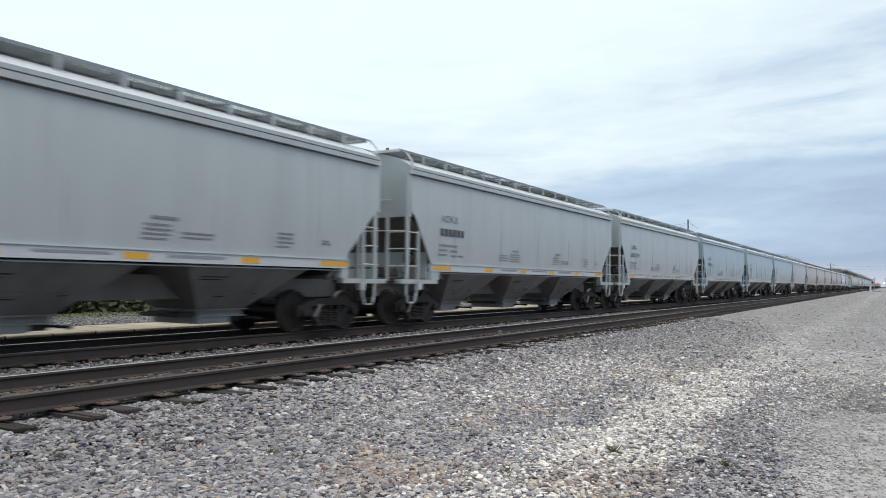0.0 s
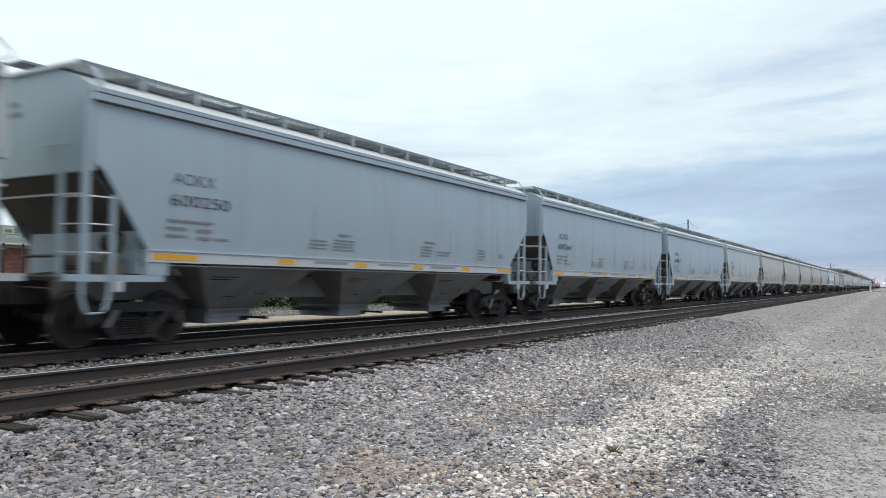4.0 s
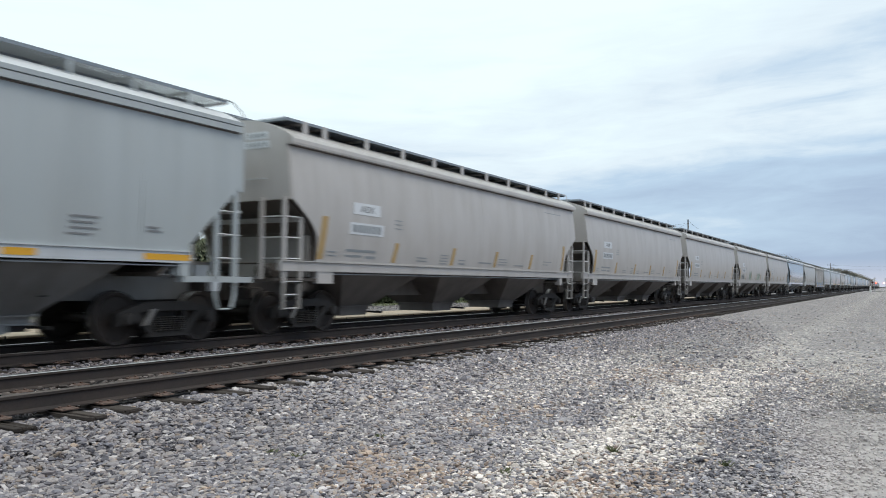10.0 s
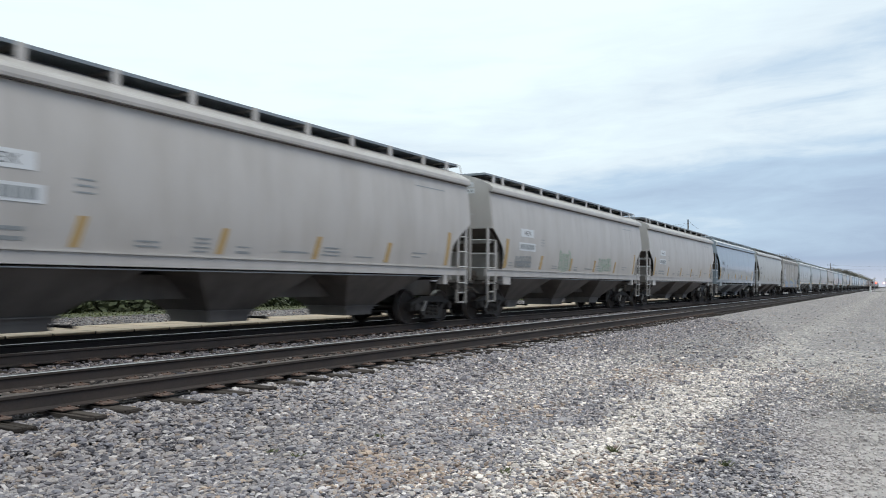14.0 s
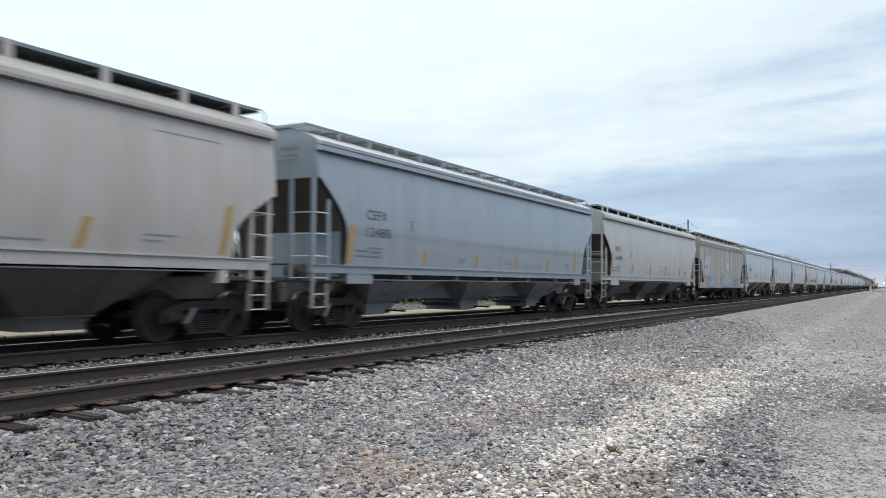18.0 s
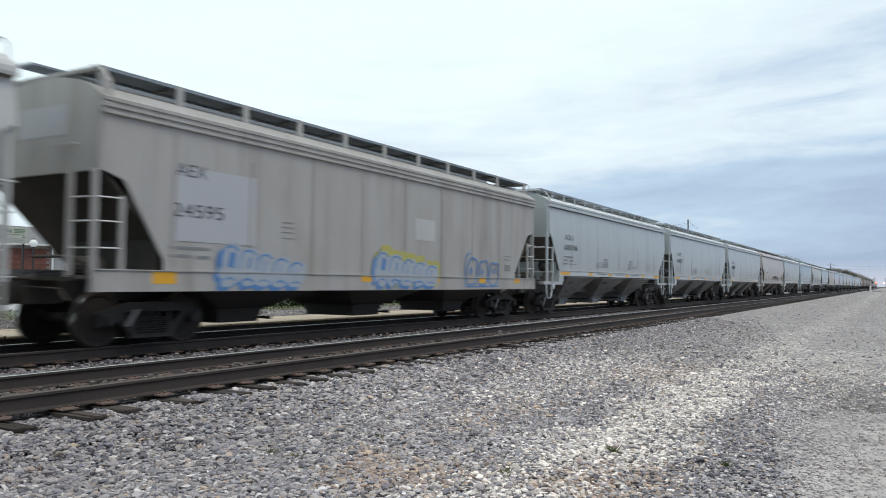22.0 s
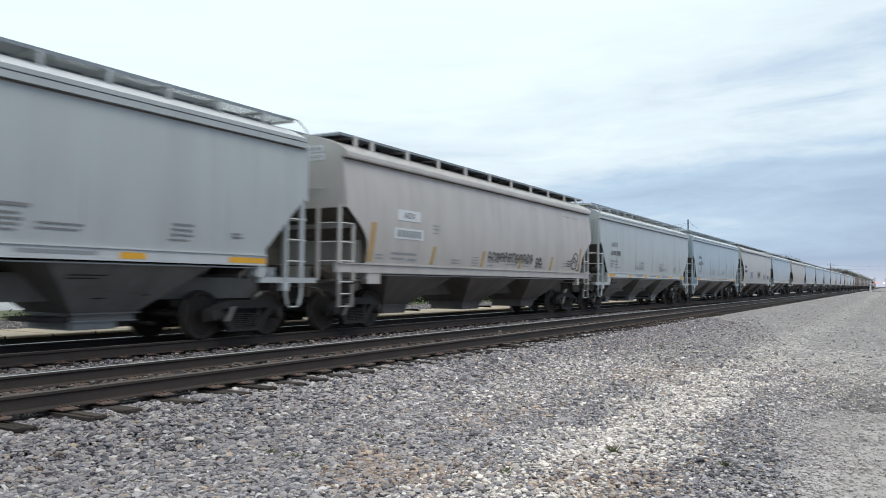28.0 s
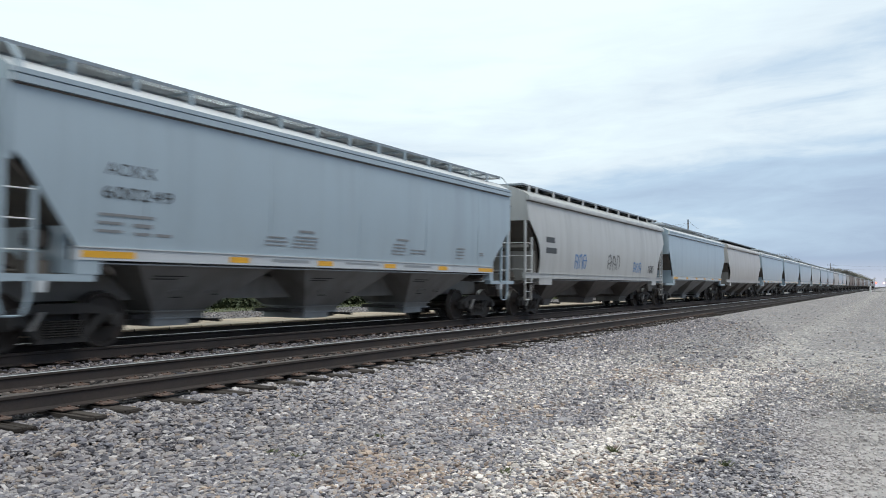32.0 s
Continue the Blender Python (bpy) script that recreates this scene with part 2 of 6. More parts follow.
M["trimwhite"] = material("white_trim_paint", (0.70, 0.70, 0.69), 0.5, 0, 0.05, 2, 40)
M["blackmetal"] = material("black_painted_metal", (0.025, 0.025, 0.027), 0.5, 0.2, 0.1, 5, 50)
M["signgreen"] = material("green_sign_paint", (0.13, 0.19, 0.13), 0.5, 0, 0.05, 3, 40)
M["signcream"] = material("cream_sign_panel", (0.42, 0.43, 0.35), 0.5, 0, 0.05, 3, 40)
M["fence"] = material("galvanised_fence_wire", (0.30, 0.31, 0.31), 0.5, 0.5, 0.1, 3, 40)
M["asphalt"] = material("grey_asphalt", (0.10, 0.10, 0.10), 0.9, 0, 0.15, 1.0, 40, 0.004)
M["lot"] = material("pale_parking_lot", (0.40, 0.40, 0.41), 0.9, 0, 0.08, 0.5, 30, 0.002)
M["gblue"] = material("blue_spray_paint", (0.09, 0.22, 0.46), 0.5, 0, 0.12, 5, 40)
M["gsky"] = material("pale_blue_spray_paint", (0.36, 0.40, 0.45), 0.5, 0, 0.12, 5, 40)
M["gyellow"] = material("yellow_spray_paint", (0.43, 0.40, 0.11), 0.5, 0, 0.12, 5, 40)
M["ggreen"] = material("green_spray_paint", (0.33, 0.42, 0.34), 0.5, 0, 0.12, 5, 40)
M["gblack"] = material("black_spray_paint", (0.075, 0.075, 0.075), 0.5, 0, 0.2, 5, 40)


def glow(name, colour, power):
    m = bpy.data.materials.new(name)
    m.use_nodes = True
    b = m.node_tree.nodes["Principled BSDF"]
    b.inputs["Base Color"].default_value = (*colour, 1)
    b.inputs["Emission Color"].default_value = (*colour, 1)
    b.inputs["Emission Strength"].default_value = power
    return m


M["redlamp"] = glow("lit_red_signal_lens", (1.0, 0.06, 0.03), 14.0)
M["glarelamp"] = glow("glaring_red_signal_lens", (1.0, 0.30, 0.24), 14.0)
M["globe"] = material("white_lamp_globe", (0.78, 0.78, 0.77), 0.35, 0, 0.03, 3, 40)


def gravel_material(name, stones):
    """Crushed stone: greys with tan and pale stones, a pale limestone band and fine pale dust where wheels have packed the lot."""
    m = bpy.data.materials.new(name)
    m.use_nodes = True
    n, l = m.node_tree.nodes, m.node_tree.links
    b = n["Principled BSDF"]
    b.inputs["Roughness"].default_value = 0.9
    b.inputs["Specular IOR Level"].default_value = 0.25
    co = n.new("ShaderNodeTexCoord")

    def mth(op, a, c=0.0, clamp=False):
        q = n.new("ShaderNodeMath")
        q.operation, q.use_clamp = op, clamp
        for i, v in enumerate((a, c)):
            if isinstance(v, (int, float)):
                q.inputs[i].default_value = v
            else:
                l.new(v, q.inputs[i])
        return q.outputs[0]

    def noisy(sc, detail=3.0):
        t = n.new("ShaderNodeTexNoise")
        t.inputs["Scale"].default_value, t.inputs["Detail"].default_value = sc, detail
        l.new(co.outputs["Object"], t.inputs["Vector"])
        return t.outputs["Fac"]

    if stones:
        g = n.new("ShaderNodeNewGeometry")
        pick = g.outputs["Random Per Island"]
        height = None
    else:
        v = n.new("ShaderNodeTexVoronoi")
        v.inputs["Scale"].default_value = 17.0
        l.new(co.outputs["Object"], v.inputs["Vector"])
        wht = n.new("ShaderNodeTexWhiteNoise")
        l.new(v.outputs["Color"], wht.inputs["Vector"])
        pick, height = wht.outputs["Value"], v.outputs["Distance"]
    ramp = n.new("ShaderNodeValToRGB")
    stops = [(0.0, (0.075, 0.077, 0.088)), (0.12, (0.15, 0.153, 0.168)), (0.30, (0.235, 0.235, 0.245)), (0.46, (0.33, 0.325, 0.325)), (0.56, (0.24, 0.222, 0.215)),
             (0.66, (0.20, 0.212, 0.245)), (0.78, (0.42, 0.415, 0.405)), (0.86, (0.31, 0.275, 0.235)), (0.92, (0.30, 0.30, 0.31)), (1.0, (0.62, 0.61, 0.59))]
    els = ramp.color_ramp.elements
    els[0].position, els[0].color = 0.0, (*stops[0][1], 1)
    els[1].position, els[1].color = stops[1][0], (*stops[1][1], 1)
    for p, c in stops[2:]:
        e = els.new(p)
        e.color = (*c, 1)
    l.new(pick, ramp.inputs[0])
    col = ramp.outputs[0]
    sp = n.new("ShaderNodeSeparateXYZ")
    l.new(co.outputs["Object"], sp.inputs[0])
    x, y = sp.outputs[0], sp.outputs[1]
    ragged = mth("MULTIPLY", mth("SUBTRACT", noisy(1.9, 5.0), 0.5), 1.9)

    def lump(cx, cy, rx, ry):
        """1 in the middle of a spread of other stone, 0 outside it, with a ragged edge."""
        a, c = mth("DIVIDE", mth("SUBTRACT", x, cx), rx), mth("DIVIDE", mth("SUBTRACT", y, cy), ry)
        d = mth("ADD", mth("SQRT", mth("ADD", mth("MULTIPLY", a, a), mth("MULTIPLY", c, c))), ragged)
        r = n.new("ShaderNodeMapRange")
        r.inputs["From Min"].default_value, r.inputs["From Max"].default_value = 1.25, 0.45
        l.new(d, r.inputs["Value"])
        return r.outputs[0]

    def blend(share, seed, colour, before, amount=0.85):
        """Swap a share of the stones for stones of another colour, each a little lighter or darker."""
        own = n.new("ShaderNodeMixRGB")
        own.blend_type = "MULTIPLY"
        own.inputs[0].default_value, own.inputs[1].default_value = 1.0, (*colour, 1)
        l.new(mth("ADD", mth("MULTIPLY", mth("FRACT", mth("MULTIPLY", pick, seed * 3.7)), 0.7), 0.6), own.inputs[2])
        mix = n.new("ShaderNodeMixRGB")
        l.new(mth("MULTIPLY", mth("LESS_THAN", mth("FRACT", mth("MULTIPLY", pick, seed)), share), amount), mix.inputs[0])
        l.new(before, mix.inputs[1]), l.new(own.outputs[0], mix.inputs[2])
        return mix.outputs[0]

    # orange and tan stones in spreads, and one of dark stone
    tans = mth("MAXIMUM", mth("MAXIMUM", lump(6.1, 1.95, 1.0, 0.55), lump(5.3, 3.5, 0.75, 0.8)), mth("MULTIPLY", mth("MAXIMUM", lump(13.4, 3.6, 2.6, 0.7), lump(8.4, 3.95, 1.3, 0.45)), 0.5))
    col = blend(mth("ADD", mth("MULTIPLY", tans, 0.34), 0.035), 37.7, (0.36, 0.292, 0.225), col)
    col = blend(mth("MULTIPLY", tans, 0.18), 53.3, (0.29, 0.235, 0.20), col)
    col = blend(mth("MULTIPLY", lump(7.1, 1.25, 1.2, 0.55), 0.38), 71.9, (0.125, 0.128, 0.142), col)
    # pale limestone spread in a band that runs off beside the track
    off = mth("SUBTRACT", mth("ADD", y, mth("MULTIPLY", mth("SUBTRACT", noisy(0.8, 5.0), 0.5), 1.9)), 2.4)
    band = n.new("ShaderNodeMapRange")
    band.interpolation_type = "SMOOTHSTEP"
    band.inputs["From Min"].default_value, band.inputs["From Max"].default_value, band.inputs["To Max"].default_value = 1.0, 0.1, 0.72
    l.new(mth("ABSOLUTE", off), band.inputs["Value"])
    fade = n.new("ShaderNodeMapRange")
    fade.inputs["From Min"].default_value, fade.inputs["From Max"].default_value, fade.inputs["To Min"].default_value = 4.2, 6.4, 0.35
    l.new(x, fade.inputs["Value"])
    gone = n.new("ShaderNodeMapRange")
    gone.inputs["From Min"].default_value, gone.inputs["From Max"].default_value, gone.inputs["To Min"].default_value, gone.inputs["To Max"].default_value = 11.0, 26.0, 1.0, 0.25
    l.new(x, gone.inputs["Value"])
    clear = mth("SUBTRACT", 1.0, mth("MULTIPLY", lump(6.1, 1.95, 1.0, 0.55), 0.6))
    col = blend(mth("MAXIMUM", mth("MULTIPLY", mth("MULTIPLY", mth("MULTIPLY", band.outputs[0], fade.outputs[0]), gone.outputs[0]), clear), mth("MULTIPLY", mth("MAXIMUM", lump(13.5, 4.6, 5.5, 1.3), lump(16.0, 0.9, 5.5, 1.3)), 0.32)), 91.3, (0.62, 0.60, 0.555), col, 0.85)
    # packed dusty ground
    dust = n.new("ShaderNodeMapRange")
    dust.interpolation_type = "SMOOTHSTEP"
    dust.inputs["From Min"].default_value, dust.inputs["From Max"].default_value, dust.inputs["To Max"].default_value = 0.70, 0.38, 0.93
    l.new(mth("ADD", mth("SUBTRACT", y, mth("MULTIPLY", mth("SUBTRACT", x, 6.46), 0.17)), mth("MULTIPLY", mth("SUBTRACT", noisy(2.2, 5.0), 0.5), 0.9)), dust.inputs["Value"])
    m3 = n.new("ShaderNodeMixRGB")
    m3.inputs[2].default_value = (0.385, 0.376, 0.370, 1)
    dend = n.new("ShaderNodeMapRange")
    dend.inputs["From Min"].default_value, dend.inputs["From Max"].default_value, dend.inputs["To Min"].default_value, dend.inputs["To Max"].default_value = 9.8, 11.6, 1.0, 0.12
    l.new(mth("ADD", x, mth("MULTIPLY", ragged, 1.2)), dend.inputs["Value"])
    dusty = mth("MAXIMUM", mth("MULTIPLY", dust.outputs[0], dend.outputs[0]), mth("MULTIPLY", lump(20.8, 2.95, 1.6, 0.35), 0.6))
    l.new(dusty, m3.inputs[0]), l.new(col, m3.inputs[1])
    # darker granite on the shoulder, and darker ballast under the train's track
    gran = n.new("ShaderNodeMapRange")
    gran.inputs["From Min"].default_value, gran.inputs["From Max"].default_value, gran.inputs["To Max"].default_value = 3.4, 5.6, 0.20
    l.new(mth("ADD", y, mth("MULTIPLY", mth("SUBTRACT", noisy(0.5), 0.5), 2.0)), gran.inputs["Value"])
    far_off = n.new("ShaderNodeMapRange")
    far_off.inputs["From Min"].default_value, far_off.inputs["From Max"].default_value, far_off.inputs["To Min"].default_value, far_off.inputs["To Max"].default_value = 6.0, 11.0, 1.0, 0.0
    l.new(x, far_off.inputs["Value"])
    near_side = mth("MULTIPLY", mth("LESS_THAN", y, 7.3), far_off.outputs[0])
    darktone = n.new("ShaderNodeMapRange")
    darktone.inputs["From Min"].default_value, darktone.inputs["From Max"].default_value, darktone.inputs["To Max"].default_value = 1.9, 1.4, 0.55
    l.new(mth("ABSOLUTE", mth("SUBTRACT", y, 12.9)), darktone.inputs["Value"])
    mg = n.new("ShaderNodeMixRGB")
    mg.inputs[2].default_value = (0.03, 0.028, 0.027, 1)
    l.new(mth("MAXIMUM", mth("MULTIPLY", gran.outputs[0], near_side), mth("MAXIMUM", mth("MULTIPLY", darktone.outputs[0], 1.6), mth("MAXIMUM", mth("MULTIPLY", mth("GREATER_THAN", y, 16.7), 0.38), mth("MULTIPLY", mth("GREATER_THAN", y, 7.3), mth("MULTIPLY", mth("LESS_THAN", y, 11.3), 0.22))))), mg.inputs[0]), l.new(m3.outputs[0], mg.inputs[1])
    m3 = mg
    # broad light and dark
    f = mth("ADD", mth("MULTIPLY", mth("SUBTRACT", noisy(0.25), 0.5), 0.35), mth("ADD", mth("MULTIPLY", mth("SUBTRACT", noisy(2.6, 5.0), 0.5), 0.55), mth("ADD", mth("MULTIPLY", mth("SUBTRACT", noisy(9.0, 4.0), 0.5), 0.0 if stones else 0.9), 1.0)))
    m4 = n.new("ShaderNodeMixRGB")
    m4.blend_type = "MULTIPLY"
    m4.inputs[0].default_value = 1.0
    m5 = n.new("ShaderNodeMixRGB")
    m5.blend_type = "MULTIPLY"
    m5.inputs[0].default_value = 1.0
    if stones:
        m5.inputs[2].default_value = (1.36, 1.27, 1.265, 1)
    else:
        # ground colour carries the shade between stones; pale where packed or far off
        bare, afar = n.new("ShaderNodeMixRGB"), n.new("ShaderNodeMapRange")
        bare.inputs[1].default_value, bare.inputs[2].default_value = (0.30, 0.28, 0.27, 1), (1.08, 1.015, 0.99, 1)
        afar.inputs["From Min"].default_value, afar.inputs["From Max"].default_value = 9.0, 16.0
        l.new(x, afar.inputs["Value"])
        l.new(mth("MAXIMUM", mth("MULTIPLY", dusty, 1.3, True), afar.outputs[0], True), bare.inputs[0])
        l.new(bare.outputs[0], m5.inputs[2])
    l.new(m3.outputs[0], m5.inputs[1])
    l.new(m5.outputs[0], m4.inputs[1]), l.new(f, m4.inputs[2])
    l.new(m4.outputs[0], b.inputs["Base Color"])
    if stones:
        bp = n.new("ShaderNodeBump")
        bp.inputs["Strength"].default_value, bp.inputs["Distance"].default_value = 0.7, 0.006
        l.new(noisy(85.0, 3.0), bp.inputs["Height"]), l.new(bp.outputs[0], b.inputs["Normal"])
    if height is not None:
        bp = n.new("ShaderNodeBump")
        bp.invert = True
        bp.inputs["Strength"].default_value, bp.inputs["Distance"].default_value = 0.9, 0.03
        l.new(height, bp.inputs["Height"]), l.new(bp.outputs[0], b.inputs["Normal"])
        l.new(mth("SUBTRACT", 0.92, dusty, True), bp.inputs["Strength"])
    return m


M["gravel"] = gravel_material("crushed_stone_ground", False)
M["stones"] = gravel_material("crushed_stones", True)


# ---- mesh helpers ----
def box(bm, x0, x1, y0, y1, z0, z1):
    v = [bm.verts.new(c) for c in ((x0, y0, z0), (x1, y0, z0), (x1, y1, z0), (x0, y1, z0), (x0, y0, z1), (x1, y0, z1), (x1, y1, z1), (x0, y1, z1))]
    for f in ((0, 3, 2, 1), (4, 5, 6, 7), (0, 1, 5, 4), (1, 2, 6, 5), (2, 3, 7, 6), (3, 0, 4, 7)):
        bm.faces.new([v[i] for i in f])


def prism(bm, pts, axis, a, b):
    """A polygon pulled along one axis. axis x: pts are (y, z); axis y: (x, z); axis z: (x, y)."""
    def at(p, s):
        return (s, p[0], p[1]) if axis == "x" else (p[0], s, p[1]) if axis == "y" else (p[0], p[1], s)
    lo, hi = [bm.verts.new(at(p, a)) for p in pts], [bm.verts.new(at(p, b)) for p in pts]
    bm.faces.new(lo), bm.faces.new(list(reversed(hi)))
    for i in range(len(pts)):
        j = (i + 1) % len(pts)
        bm.faces.new((lo[j], lo[i], hi[i], hi[j]))


def tube(bm, path, r, n=6):
    """A round bar along a path."""
    rings = []
    path = [Vector(p) for p in path]
    for i, p in enumerate(path):
        d = (path[min(i + 1, len(path) - 1)] - path[max(i - 1, 0)]).normalized()
        side = d.cross(Vector((0, 0, 1)) if abs(d.z) < 0.9 else Vector((1, 0, 0))).normalized()
        up = side.cross(d)
        rr = r[i] if isinstance(r, (list, tuple)) else r
        rings.append([bm.verts.new(p + rr * (math.cos(2 * math.pi * k / n) * side + math.sin(2 * math.pi * k / n) * up)) for k in range(n)])
    for a, b in zip(rings, rings[1:]):
        for k in range(n):
            bm.faces.new((a[k], a[(k + 1) % n], b[(k + 1) % n], b[k]))
    bm.faces.new(list(reversed(rings[0]))), bm.faces.new(rings[-1])


def lathe(bm, prof, n=24, centre=(0, 0, 0)):
    """A profile of (y, radius) turned round the y axis."""
    rings = [[bm.verts.new((centre[0] + r * math.cos(2 * math.pi * k / n), centre[1] + y, centre[2] + r * math.sin(2 * math.pi * k / n))) for k in range(n)] for y, r in prof]
    for a, b in zip(rings, rings[1:]):
        for k in range(n):
            bm.faces.new((a[k], a[(k + 1) % n], b[(k + 1) % n], b[k]))
    bm.faces.new(list(reversed(rings[0]))), bm.faces.new(rings[-1])


def ribbon(bm, rows):
    """One closed strip up a side: rows of (x0, x1, z, y front, y back)."""
    rings = [[bm.verts.new(c) for c in ((x0, yf, z), (x1, yf, z), (x1, yb, z), (x0, yb, z))] for x0, x1, z, yf, yb in rows]
    for a, b in zip(rings, rings[1:]):
        for k in range(4):
            bm.faces.new((a[k], a[(k + 1) % 4], b[(k + 1) % 4], b[k]))
    bm.faces.new(list(reversed(rings[0]))), bm.faces.new(rings[-1])


def bent_plate(bm, line, dx, dz, y0, y1):
    """A sheet bent along a line of (x, z), with a thickness."""
    rings = [[bm.verts.new(c) for c in ((x, y0, z), (x, y1, z), (x + dx, y1, z + dz), (x + dx, y0, z + dz))] for x, z in line]
    for a, b in zip(rings, rings[1:]):
        for k in range(4):
            bm.faces.new((a[k], a[(k + 1) % 4], b[(k + 1) % 4], b[k]))
    bm.faces.new(list(reversed(rings[0]))), bm.faces.new(rings[-1])


def finish(name, bm, mat):
    bmesh.ops.recalc_face_normals(bm, faces=bm.faces[:])
    me = bpy.data.meshes.new(name)
    bm.to_mesh(me)
    bm.free()
    for m in mat if isinstance(mat, (list, tuple)) else [mat]:
        me.materials.append(m)
    return me


def part(name, bm, mat, parent, label=""):
    ob = new(name, finish(name, bm, mat) if isinstance(bm, bmesh.types.BMesh) else bm)
    ob.parent = parent
    return tagged(ob, label)


def thing(name, label, category, group="", kind=""):
    return tagged(new(name), label, category, group, kind)


def solid(name, bm, mat, label, category, group="", kind=""):
    return tagged(new(name, finish(name, bm, mat)), label, category, group, kind)


def B():
    return bmesh.new()


def boxed(*args):
    bm = B()
    box(bm, *args)
    return bm


def words(name, text, x0, x1, z0, z1, y, mat, parent, label):
    """Painted letters fitted into a field on a side that faces -y."""
    cu = bpy.data.curves.new(name, "FONT")
    cu.body = text
    tmp = bpy.data.objects.new(name, cu)
    me = bpy.data.meshes.new_from_object(tmp)
    bpy.data.objects.remove(tmp)
    bpy.data.curves.remove(cu)
    xs, ys = [v.co.x for v in me.vertices], [v.co.y for v in me.vertices]
    ax, ay = min(xs), min(ys)
    sx, sy = (x1 - x0) / (max(xs) - ax), (z1 - z0) / (max(ys) - ay)
    for v in me.vertices:
        v.co = (x0 + (v.co.x - ax) * sx, y, z0 + (v.co.y - ay) * sy)
    me.materials.clear()
    me.materials.append(mat)
    ob = new(name, me)
    ob.parent = parent
    return tagged(ob, label)


def bars(rows, y, mat, parent, label, name="stencil_writing"):
    """Lines of small writing as plain bars: (x0, x1, z, height)."""
    bm = B()
    for x0, x1, z, hgt in rows:
        box(bm, x0, x1, y, y + 0.004, z, z + hgt)
    return tagged(part(name, bm, mat, parent, label), kind="stuff")


# ---- ground ----
def ground_height(x, y):
    """Flat lot, rising to the ballast shoulder, level across the tracks, and level behind them."""
    if y < 5.4:
        return GROUND
    if y < 6.7:
        s = (y - 5.4) / 1.3
        return GROUND + (TIE_TOP - 0.055 - GROUND) * (3 * s * s - 2 * s ** 3)
    if y < 7.3:
        return TIE_TOP - 0.055
    if y < 14.7:
        return TIE_TOP - 0.035
    return BACK if y > 15.3 else TIE_TOP - 0.035 + (BACK - TIE_TOP + 0.035) * (y - 14.7) / 0.6


def build_ground():
    bm = B()
    xs = [-2500, -600, -150, -40, -15] + [i * 1.0 for i in range(-5, 61)] + [75, 100, 140, 200, 300, 500, 900, 1600, 3000]
    ys = [-2500, -600, -150, -50, -20, -10] + [i * 0.5 for i in range(-12, 40)] + [22, 26, 32, 45, 80, 160, 400, 900, 2500]
    grid = [[bm.verts.new((x, y, ground_height(x, y))) for y in ys] for x in xs]
    for a, b in zip(grid, grid[1:]):
        for k in range(len(ys) - 1):
            f = bm.faces.new((a[k], b[k], b[k + 1], a[k + 1]))
            f.smooth = True
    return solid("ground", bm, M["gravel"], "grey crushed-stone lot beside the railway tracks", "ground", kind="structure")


build_ground()


